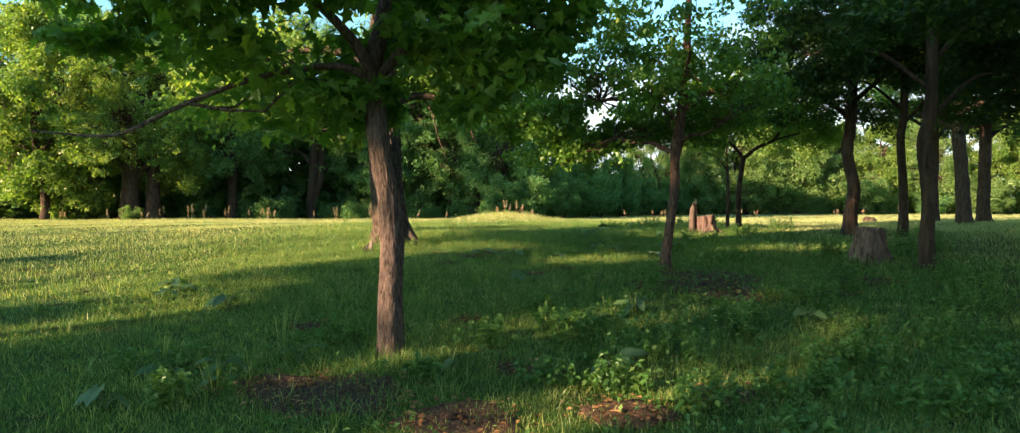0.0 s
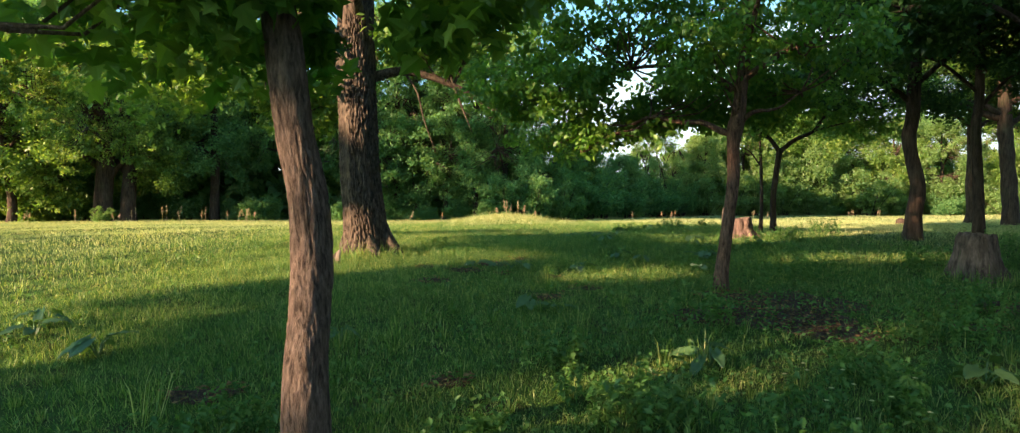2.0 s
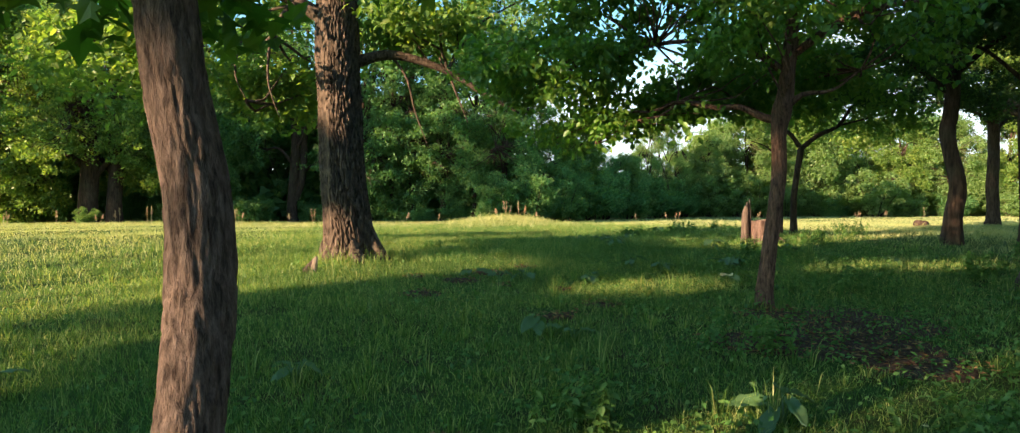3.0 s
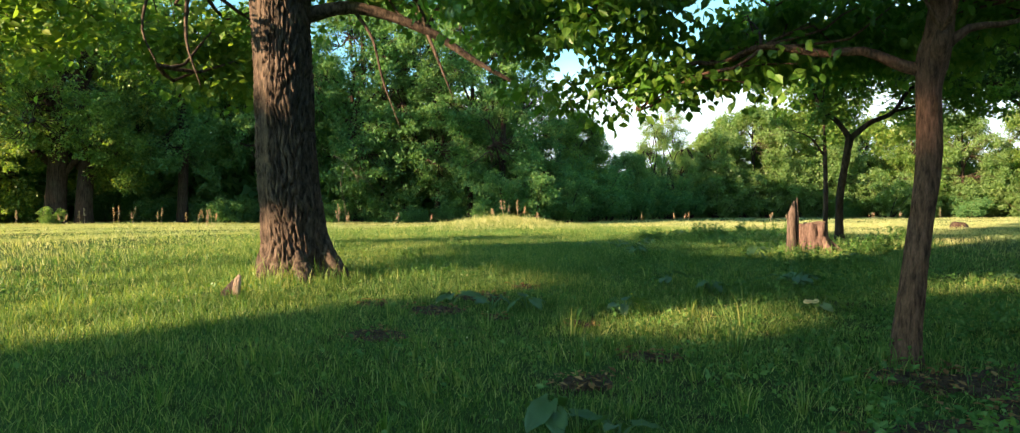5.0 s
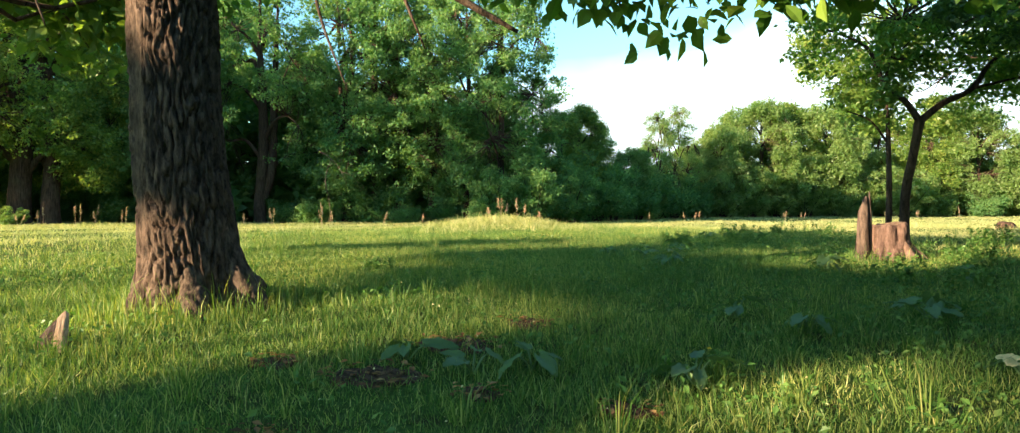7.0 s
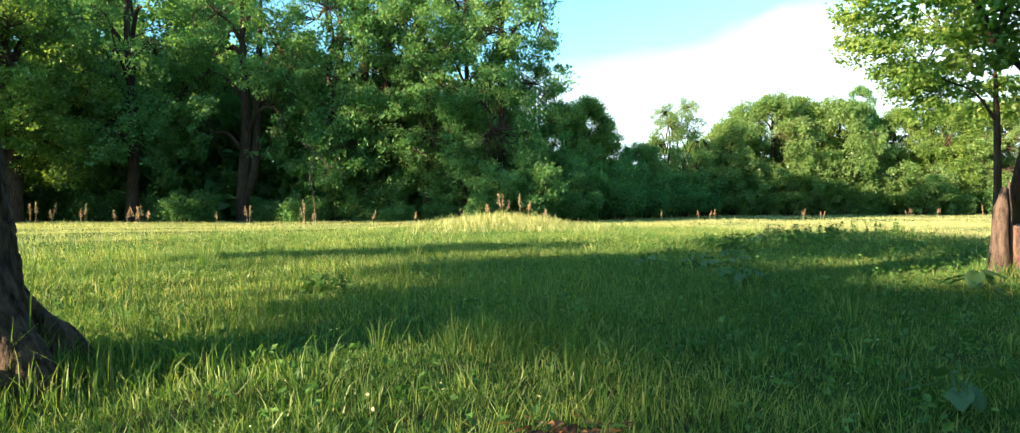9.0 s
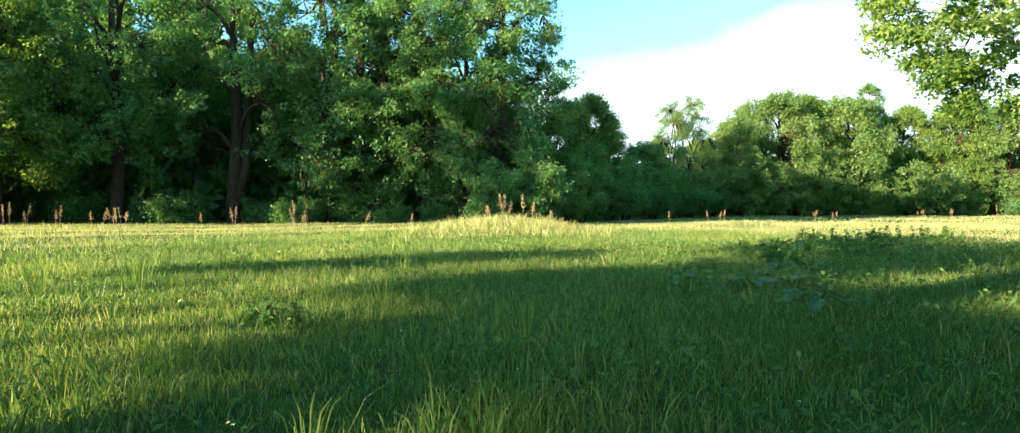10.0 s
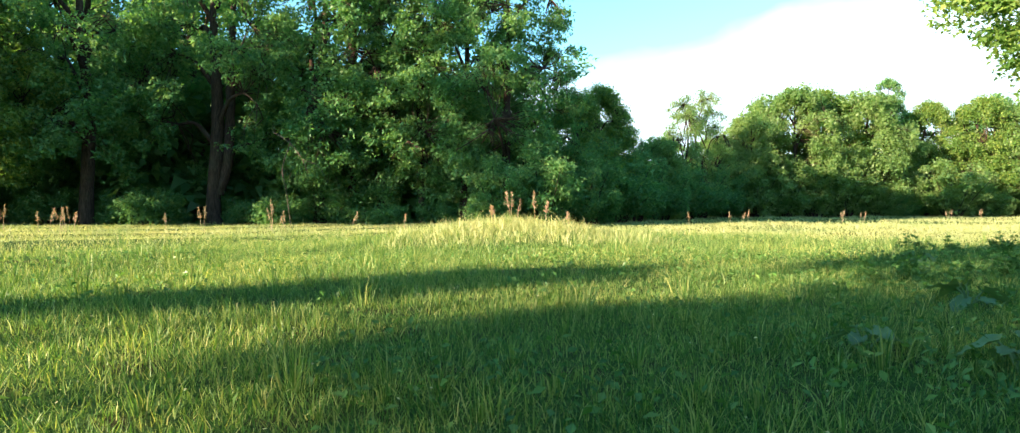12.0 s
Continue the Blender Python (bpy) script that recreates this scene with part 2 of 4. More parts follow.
# leaf outlines, one unit long from the stalk
DIAMOND = (np.array([(0, 0, 0), (0.30, 0.45, 0.07), (0, 1, -0.06), (-0.30, 0.45, 0.07)]), [(0, 1, 2), (0, 2, 3)])
TRI = (np.array([(-0.28, 0.1, 0.0), (0.33, 0.38, 0.05), (-0.03, 1, -0.04)]), [(0, 1, 2)])
OVAL = (np.array([(0, 0, 0), (0.26, 0.25, 0.05), (0.30, 0.55, 0.06), (0, 1, -0.10), (-0.30, 0.55, 0.06), (-0.26, 0.25, 0.05), (0, 0.5, 0)]),
        [(0, 1, 6), (1, 2, 6), (2, 3, 6), (3, 4, 6), (4, 5, 6), (5, 0, 6)])
LOBED = (np.array([(0, 0, 0), (0.42, 0.05, 0.03), (0.28, 0.30, 0.04), (0.60, 0.58, 0.02), (0.24, 0.58, 0.04), (0, 1.0, -0.08), (-0.24, 0.58, 0.04), (-0.60, 0.58, 0.02), (-0.28, 0.30, 0.04), (-0.42, 0.05, 0.03)]),
         [(0, 1, 2), (0, 2, 4), (2, 3, 4), (0, 4, 5), (0, 5, 6), (6, 7, 8), (0, 6, 8), (0, 8, 9)])


def leaves(rng, centres, outline, size, spread=0.35, droop=0.35, tilt=1.2):
    """Leaves at the centres, lying roughly flat with random heading, tilt and size: a chunk."""
    shape, faces = outline
    n = len(centres)
    head = rng.uniform(0, 2 * math.pi, n)
    f = np.stack([np.cos(head), np.sin(head), -droop + tilt * rng.normal(0, 0.6, n)], 1)
    f /= np.linalg.norm(f, axis=1)[:, None]
    up = np.stack([tilt * rng.normal(0, 0.6, n), tilt * rng.normal(0, 0.6, n), np.ones(n)], 1)
    s = np.cross(f, up)
    s /= np.linalg.norm(s, axis=1)[:, None]
    u = np.cross(s, f)
    k = size * (1 + spread * rng.uniform(-1, 1, n))
    v = shape[None, :, 0, None] * s[:, None] + shape[None, :, 1, None] * f[:, None] + shape[None, :, 2, None] * u[:, None]
    return centres[:, None] + v * k[:, None, None], faces


def spray(rng, tips, count, reach, flat=0.55):
    """Leaf places in flattened clusters round the tips."""
    c = np.repeat(np.asarray(tips), count, axis=0)
    d = rng.normal(0, 1, c.shape)
    d *= (rng.uniform(0.15, 1, len(c)) ** 0.6 / np.linalg.norm(d, axis=1))[:, None]
    d[:, 2] *= flat
    return c + d * reach * np.repeat(rng.uniform(0.6, 1.25, len(tips)), count)[:, None]


def blob_tips(rng, centre, radii, count, shell=0.35):
    """Cluster centres in an ellipsoid, thinner inside."""
    d = rng.normal(0, 1, (count, 3))
    d *= (rng.uniform(shell ** 3, 1, count) ** (1 / 3) / np.linalg.norm(d, axis=1))[:, None]
    return np.array(centre) + d * np.array(radii)


def twigs(rng, start, tips, r0, sag=0.12, seg=5):
    """Thin limbs from a start to each tip."""
    out = []
    for tip in tips:
        a, b = np.array(start), np.array(tip)
        m1, m2 = a + (b - a) * 0.35 + rng.normal(0, 0.08, 3) * np.linalg.norm(b - a), a + (b - a) * 0.7 + rng.normal(0, 0.06, 3) * np.linalg.norm(b - a)
        m2[2] += sag * np.linalg.norm(b - a)
        out.append(tube([(*a, r0), (*m1, r0 * 0.7), (*m2, r0 * 0.45), (*b, r0 * 0.15)], 0.35, seg))
    return out


def tree(name, place, stem, limbs, blobs, leaf, bark, label, seed, outline=DIAMOND, size=0.14, per=90, reach=0.6, stem_args=None, limb_r=0.05, category="tree", flat=0.55, droop=0.35):
    """A tree at its place. stem: (x, y, z, r) points; limbs: lists of such points; blobs: (centre, radii, clusters) of the crown; all from the tree's foot."""
    rng = np.random.default_rng(seed)
    root = new(name)
    root.location = place
    tagged(root, label, category)
    child("trunk", lump("trunk", [tube(stem, **(stem_args or dict(step=0.15, seg=14, flare=0.35, seed=seed)))], bark, True), root)
    for pts in limbs:
        child("branch", lump("branch", [tube(pts, 0.1, 10, seed=seed, lumpy=0.22)], bark, True), root)
    ends = [np.array(p[-1][:3]) for p in limbs] + [np.array(stem[-1][:3])]
    tips, sticks = [], []
    for centre, radii, count in blobs:
        t = blob_tips(rng, centre, radii, count)
        tips.append(t)
        hub = min(ends + [np.array(p[len(p) // 2][:3]) for p in limbs], key=lambda e: np.linalg.norm(e - np.array(centre)))
        sticks += twigs(rng, hub, t[:max(3, count // 5)], limb_r)
    tips = np.concatenate(tips)
    spots = spray(rng, tips, per, reach, flat)
    child("crown", lump("crown", [leaves(rng, spots, outline, size, droop=droop)], leaf), root)
    tagged(child("twig_work", lump("twig_work", sticks, bark, True), root), kind="stuff")
    return root


# ---- ground ----
def height(x, y):
    """The field: rises gently ahead, flat in the middle, falls slowly far off; one low mound."""
    x, y = np.asarray(x, dtype=float), np.asarray(y, dtype=float)
    h = np.interp(y, [-40, 0, 5, 9, 12, 14, 15.5, 18, 22, 25, 30, 38, 48, 70, 95, 140, 400], [-0.3, -0.12, -0.05, 0.02, 0.20, 0.33, 0.37, 0.46, 0.54, 0.58, 0.56, 0.41, 0.16, -0.15, -0.45, -0.7, -1.5])
    h = h + 0.03 * np.sin(x * 0.31 + y * 0.17) + 0.03 * np.sin(x * 0.83 - y * 0.61 + 1.0)
    h = h + 0.43 * np.exp(-((x + 0.3) / 2.3) ** 2 - ((y - 36) / 3.1) ** 2)
    return h


def at(x, y, down=0.0):
    return float(x), float(y), float(height(x, y)) - down


def axis(fine_lo, fine_hi, step, far):
    mid = np.arange(fine_lo, fine_hi + 1e-6, step)
    out = np.geomspace(step, far, 40)
    return np.concatenate([fine_lo - out[::-1], mid, fine_hi + out])


gx, gy = axis(-30, 40, 0.6, 1500), axis(-10, 70, 0.6, 1500)
X, Y = np.meshgrid(gx, gy)
verts = np.stack([X, Y, height(X, Y)], -1).reshape(-1, 3)
nx, ny = len(gx), len(gy)
I = (np.arange(ny - 1)[:, None] * nx + np.arange(nx - 1)[None, :]).reshape(-1)
ground = new("ground", lump("ground", [(verts[None], [tuple(q) for q in np.stack([I, I + 1, I + nx + 1, I + nx], 1).tolist()])], SOIL, True))
tagged(ground, "uneven meadow soil under thick green turf", "ground", kind="structure")

# bare patches: x, y, radius
BARE = [(-1.5, 6.2, 0.75), (-0.4, 5.6, 0.55), (0.95, 5.8, 0.45), (-2.2, 6.5, 0.5), (0.25, 7.0, 0.3), (1.9, 6.3, 0.35), (-2.6, 9.3, 0.3), (3.6, 11.5, 0.6), (6.5, 13.0, 0.6), (3.0, 13.4, 0.4), (3.8, 13.0, 0.95), (2.75, 12.15, 0.8), (3.5, 12.2, 0.8), (0.5, 13.4, 0.25), (-1.3, 14.8, 0.3), (-0.4, 16.9, 0.3), (1.1, 14.1, 0.25), (-0.9, 16.05, 0.3), (0.2, 17.7, 0.22), (0.68, 15.5, 0.16), (-0.2, 15.75, 0.14), (-1.6, 16.3, 0.16), (0.1, 7.1, 0.3), (-0.6, 9.5, 0.2), (5.5, 11.8, 0.3)]


def blades(rng, n, xlo, xhi, ylo, yhi, tall, wide, cover, fine):
    x, y = rng.uniform(xlo, xhi, n), rng.uniform(ylo, yhi, n)
    keep = cover(x, y) > rng.uniform(0, 1, n)
    for bx, by, br in BARE:
        keep &= (np.hypot(x - bx, (y - by) * 1.3) > br * rng.uniform(0.0, 1.25, n))
    x, y = x[keep], y[keep]
    n = len(x)
    patch = np.sin(x * 0.9 + 2 * np.sin(y * 0.5)) * np.sin(y * 0.8 + 1.7 * np.sin(x * 0.43)) * 0.5 + np.sin(x * 2.7 + y * 1.9) * np.sin(y * 3.1 - x * 1.3) * 0.35
    tuft = np.clip(np.sin(x * 7.1 + 3 * np.sin(y * 2.3)) * np.sin(y * 6.3 + 3 * np.sin(x * 1.9)), 0, 1) ** 2
    h = tall * (0.9 + 0.5 * patch + 0.8 * tuft * rng.uniform(0, 1, n)) * rng.lognormal(0, 0.26, n)
    w = wide * rng.uniform(0.7, 1.4, n)
    a, b = rng.uniform(0, 2 * math.pi, n), rng.uniform(0, 2 * math.pi, n)
    lean = h * np.abs(rng.normal(0.5, 0.42, n))
    base = np.stack([x, y, height(x, y) - 0.02], 1)
    side = np.stack([np.cos(a), np.sin(a), np.zeros(n)], 1) * w[:, None]
    bend = np.stack([np.cos(b), np.sin(b), np.zeros(n)], 1) * lean[:, None]
    up = np.stack([np.zeros(n), np.zeros(n), h], 1)
    if fine:
        mid = base + up * 0.6 + bend * 0.35
        return np.stack([base - side, base + side, mid + side * 0.7, mid - side * 0.7, base + up * 0.95 + bend], 1), [(0, 1, 2, 3), (3, 2, 4)]
    return np.stack([base - side, base + side, base + up + bend], 1), [(0, 1, 2)]


rng = np.random.default_rng(5)
def near(x, y):
    """How thick the fine grass stands: full along the way, thinning outwards."""
    return np.clip(1.25 - np.abs(x - 0.5) / 8.5, 0, 1) * np.clip((y - 1.5) / 2.5, 0, 1) * np.clip((46 - y) / 12, 0, 1)


def shaded_turf(x, y):
    """As near(), but thin and patchy on the dry ground between the trees."""
    patchy = 0.5 + 0.5 * np.sin(x * 2.1 + 1.4 * np.sin(y * 1.7)) * np.sin(y * 2.4 + 1.2 * np.sin(x * 1.3))
    return near(x, y) * (1 - (0.35 + 0.5 * patchy) * np.exp(-((x - 4.8) / 3.2) ** 2 - ((y - 11.2) / 3.0) ** 2))


chunks = [
    blades(rng, 190000, -9.5, 10.5, 2, 46, 0.11, 0.0036, shaded_turf, True),
    blades(rng, 560000, -9.5, 10.5, 2, 46, 0.10, 0.0034, shaded_turf, False),
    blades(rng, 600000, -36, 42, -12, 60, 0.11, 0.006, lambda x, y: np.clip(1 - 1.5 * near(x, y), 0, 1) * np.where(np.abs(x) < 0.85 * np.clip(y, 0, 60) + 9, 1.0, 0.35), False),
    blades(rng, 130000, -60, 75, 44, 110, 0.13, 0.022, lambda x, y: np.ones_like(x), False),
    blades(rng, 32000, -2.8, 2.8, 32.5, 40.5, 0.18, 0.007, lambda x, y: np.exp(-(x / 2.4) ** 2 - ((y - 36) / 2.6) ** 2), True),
]


def tufts(rng, n, each):
    """Arching tussocks, blades spreading from one foot."""
    x, y = rng.uniform(-9.5, 10.5, n), rng.uniform(2, 46, n)
    keep = shaded_turf(x, y) * (0.45 + 0.55 * (np.sin(x * 0.8 + 1.3 * np.sin(y * 0.6)) > 0)) > rng.uniform(0, 1, n)
    for bx, by, br in BARE:
        keep &= np.hypot(x - bx, (y - by) * 1.3) > br * 0.9
    x, y = np.repeat(x[keep], each), np.repeat(y[keep], each)
    big = np.repeat(rng.lognormal(0, 0.4, int(keep.sum())), each)
    n = len(x)
    a, out = rng.uniform(0, 2 * math.pi, n), np.abs(rng.normal(0, 1, n))
    way = np.stack([np.cos(a), np.sin(a), np.zeros(n)], 1)
    h = 0.15 * big * rng.uniform(0.45, 1.15, n)
    foot = np.stack([x, y, height(x, y) - 0.02], 1) + way * (0.035 * big * out)[:, None]
    reach, up = way * (h * (0.2 + 0.4 * out))[:, None], np.stack([np.zeros(n), np.zeros(n), h], 1)
    b = a + rng.normal(math.pi / 2, 0.5, n)
    side = np.stack([np.cos(b), np.sin(b), np.zeros(n)], 1) * (0.0042 * rng.uniform(0.7, 1.3, n))[:, None]
    mid = foot + up * 0.65 + reach * 0.35
    return np.stack([foot - side, foot + side, mid + side * 0.75, mid - side * 0.75, foot + up * 0.95 + reach], 1), [(0, 1, 2, 3), (3, 2, 4)]


def collar(rng, x0, y0, r0, r1, n, tall):
    """Long grass that the mower leaves round a trunk."""
    a, q = rng.uniform(0, 2 * math.pi, n), rng.uniform(r0, r1, n)
    x, y = x0 + np.cos(a) * q, y0 + np.sin(a) * q
    h = tall * rng.lognormal(0, 0.35, n) * (1.3 - 0.6 * (q - r0) / (r1 - r0))
    b = rng.uniform(0, 2 * math.pi, n)
    foot = np.stack([x, y, height(x, y) - 0.02], 1)
    side = np.stack([np.cos(b), np.sin(b), np.zeros(n)], 1) * (0.004 * rng.uniform(0.7, 1.4, n))[:, None]
    c = rng.uniform(0, 2 * math.pi, n)
    out = np.stack([np.cos(c), np.sin(c), np.zeros(n)], 1) * (h * np.abs(rng.normal(0.25, 0.25, n)))[:, None]
    up = np.stack([np.zeros(n), np.zeros(n), h], 1)
    mid = foot + up * 0.6 + out * 0.3
    return np.stack([foot - side, foot + side, mid + side * 0.7, mid - side * 0.7, foot + up * 0.95 + out], 1), [(0, 1, 2, 3), (3, 2, 4)]


chunks.insert(2, tufts(rng, 4200, 26))
# a low dense sward between the longer blades on the open field
def open_field(x, y):
    return np.clip((y - 13) / 4, 0, 1) * np.clip((36 - y) / 6, 0, 1) * np.clip((7 - np.abs(x)) / 2, 0, 1)


sward = blades(np.random.default_rng(17), 330000, -7, 7, 13, 36, 0.065, 0.004, open_field, False)
close = blades(np.random.default_rng(18), 330000, -7, 8, 2.5, 18, 0.06, 0.0036, lambda x, y: shaded_turf(x, y) * np.clip((18 - y) / 4, 0, 1), False)
lush = blades(np.random.default_rng(19), 16000, -4.2, 2.4, 17.6, 20.6, 0.19, 0.0042, lambda x, y: np.exp(-((y - 19.1) / 0.8) ** 2) * np.clip((0.9 - x) / 0.8, 0, 1) * (np.sin(x * 2.3 + np.sin(y * 2)) > -0.3), True)
rounds = [sward, close, lush] + [collar(rng, *row) for row in [(-3.1, 18.4, 0.5, 1.0, 2600, 0.19), (6.54, 23.5, 0.33, 0.75, 900, 0.15), (6.12, 23.6, 0.17, 0.4, 260, 0.17), (7.85, 15.4, 0.4, 0.8, 900, 0.17), (3.05, 13.8, 0.15, 0.4, 260, 0.14), (-1.3, 7.65, 0.16, 0.38, 220, 0.12), (-3.42, 16.7, 0.08, 0.3, 240, 0.12)]]
grass = new("grass", lump("grass", chunks[:3] + rounds, GRASS))
tagged(grass, "green grass with tufts, sunlit and shaded", "grass", kind="stuff")
meadow = new("meadow_grass", lump("meadow_grass", chunks[3:], SUNPALE))
tagged(meadow, "meadow grass with evening sunlight put into its pale yellow-green colour", "grass", kind="stuff")

# bare earth where the turf is worn through
for k, (bx, by, br) in enumerate(BARE):
    rings, seg, v = 7, 30, []
    for i in range(rings):
        for j in range(seg):
            a = j / seg * 2 * math.pi
            q = br * (i + 0.3) / rings * (1.1 + 0.5 * noise.noise((math.cos(a) * 1.5 + k, math.sin(a) * 1.5, k)))
            px, py = bx + math.cos(a) * q, by + math.sin(a) * q / 1.3
            clod = 0.05 * abs(noise.noise((px * 7, py * 7, k))) + 0.03 * abs(noise.noise((px * 19, py * 19, k)))
            v.append((px, py, float(height(px, py)) + (0.006 + clod if i < rings - 1 else -0.02)))
    f = [(i * seg + j, i * seg + (j + 1) % seg, (i + 1) * seg + (j + 1) % seg, (i + 1) * seg + j) for i in range(rings - 1) for j in range(seg)] + [tuple(range(seg))]
    tagged(new("bare_soil", lump("bare_soil", [(np.array(v)[None], f)], EARTH, True)), "worn patch of bare brown earth in the turf", "soil", "bare patches in the turf", "structure")

# dead leaves and bark crumbs lying on the bare earth
LITTER = leaf_material("dead_leaf", (0.10, 0.05, 0.025), (0.22, 0.11, 0.05), (0.42, 0.24, 0.12), 0.15, 2.0, 0.03)
rl = np.random.default_rng(31)
litter = []
for bx, by, br in BARE:
    n = int(260 * br)
    a, q = rl.uniform(0, 2 * math.pi, n), br * 1.25 * np.sqrt(rl.uniform(0, 1, n))
    px, py = bx + np.cos(a) * q, by + np.sin(a) * q / 1.3
    litter.append(leaves(rl, np.stack([px, py, height(px, py) + rl.uniform(0.02, 0.06, n)], 1), DIAMOND, 0.055, 0.6, 0.0, 0.35))
tagged(new("leaf_litter", lump("leaf_litter", litter, LITTER)), "reddish-brown dead leaves lying on bare earth", "leaf litter", kind="stuff")

# ---- the slender tree beside the path ----
t1 = [(0, 0, -0.1, 0.135), (-0.01, 0.05, 0.5, 0.13), (-0.01, 0.15, 0.95, 0.127), (-0.03, 0.25, 1.3, 0.125), (-0.07, 0.3, 1.7, 0.122), (-0.15, 0.32, 2.1, 0.117), (-0.21, 0.33, 2.6, 0.115), (-0.25, 0.34, 3.1, 0.10), (-0.1, 0.4, 3.9, 0.085), (0.05, 0.5, 5.2, 0.06), (0.1, 0.5, 7.0, 0.02)]
l1 = [[(-0.2, 0.33, 2.95, 0.055), (-0.55, 0.2, 3.15, 0.042), (-1.3, -0.1, 3.0, 0.034), (-2.05, -0.3, 2.68, 0.026), (-2.6, -0.35, 2.40, 0.02), (-2.95, -0.3, 2.34, 0.015), (-3.7, -0.3, 2.40, 0.008)],
      [(-0.18, 0.33, 2.9, 0.075), (-0.4, 0.1, 3.4, 0.06), (-0.9, -0.3, 3.9, 0.045), (-1.8, -0.8, 4.6, 0.02)],
      [(-0.15, 0.35, 3.1, 0.06), (0.4, 0.2, 3.6, 0.05), (1.1, 0.1, 3.9, 0.03), (1.9, 0.3, 4.1, 0.015)],
      [(-0.2, 0.35, 3.4, 0.06), (-0.1, 1.2, 3.9, 0.04), (-0.3, 2.2, 4.2, 0.015)]]
tree("maple_tree", at(-1.3, 7.65), t1, l1,
     [((-0.2, 0.2, 5.6), (2.9, 2.9, 2.2), 110), ((-2.2, -0.3, 3.75), (1.7, 1.2, 0.65), 24), ((-1.2, 0.8, 2.9), (1.2, 1.4, 0.4), 18), ((1.0, 0.4, 3.7), (1.3, 1.2, 0.7), 30), ((-1.4, -1.0, 3.9), (1.7, 1.0, 0.8), 22), ((0.8, 0.2, 3.05), (0.6, 0.6, 0.4), 7)],
     MAPLE, BARK, "slender maple with leaning furrowed trunk and low leafy branches", 11, LOBED, 0.15, 60, 0.5, dict(step=0.028, seg=110, ridge=0.014, freq=4.2, flare=0.2, seed=3, plate=5.0, lumpy=0.14), 0.02, flat=0.4, droop=0.5)

# ---- the great oak ----
oak_stem = [(0.12, 0, -0.15, 0.47), (0.1, 0, 0.3, 0.44), (0.05, 0, 0.9, 0.42), (-0.02, 0, 1.8, 0.395), (-0.05, 0, 2.8, 0.385), (-0.1, 0, 4.0, 0.39), (-0.1, 0.1, 5.5, 0.34), (0.1, 0.2, 8.0, 0.24), (0.2, 0.2, 12.0, 0.06)]
oak_limbs = [[(-0.05, 0, 3.7, 0.13), (0.9, 0.3, 3.95, 0.09), (1.9, 0.6, 3.7, 0.07), (2.6, 0.8, 3.3, 0.05), (3.3, 1.0, 2.95, 0.02)],
             [(-0.1, 0, 4.4, 0.15), (-1.2, -0.2, 5.0, 0.11), (-2.6, -0.4, 4.9, 0.07), (-3.8, -0.4, 4.2, 0.02)],
             [(-0.1, 0, 5.0, 0.16), (0.2, -1.5, 5.8, 0.1), (0.5, -3.2, 6.0, 0.03)],
             [(-0.1, 0, 5.6, 0.16), (0.4, 2.0, 6.5, 0.1), (0.8, 4.0, 6.6, 0.03)],
             [(0, 0, 6.0, 0.16), (2.2, 0.5, 7.2, 0.1), (4.2, 0.8, 7.4, 0.03)],
             [(-0.1, 0, 4.5, 0.06), (-0.8, -0.2, 4.8, 0.05), (-1.2, -0.3, 4.2, 0.035), (-1.3, -0.3, 3.4, 0.02), (-1.1, -0.3, 2.7, 0.008)],
             [(-0.8, -0.2, 4.8, 0.03), (-1.6, -0.2, 4.5, 0.025), (-1.9, -0.3, 3.6, 0.018), (-1.7, -0.3, 3.0, 0.006)],
             [(0.9, 0.3, 3.9, 0.03), (1.15, 0.3, 3.5, 0.022), (1.3, 0.3, 2.9, 0.015), (1.55, 0.35, 2.2, 0.005)],
             [(1.9, 0.6, 3.7, 0.03), (2.1, 0.6, 3.2, 0.02), (2.3, 0.7, 2.7, 0.006)]]
oak = tree("oak_tree", at(-3.2, 18.4), oak_stem, oak_limbs,
     [((0, 0, 8.8), (5.0, 5.0, 3.6), 110), ((-2.8, 0.2, 4.6), (2.2, 2.2, 1.2), 40), ((2.4, 1.0, 4.9), (2.2, 2.0, 0.8), 24), ((1.3, 0.4, 4.55), (1.3, 1.1, 0.45), 18), ((-1.2, 1.5, 3.6), (1.3, 1.2, 0.5), 10), ((-1.4, 0.9, 3.35), (0.9, 0.6, 0.6), 18), ((-4.2, 0.0, 3.9), (1.6, 1.4, 0.9), 22)],
     OAKLEAF, OAKBARK, "old oak with a broad deeply furrowed trunk", 21, OVAL, 0.15, 80, 0.75, dict(step=0.03, seg=260, ridge=0.065, freq=8.0, flare=0.27, seed=5, plate=4.0, scar=(5.25, 0.2)), 0.035)

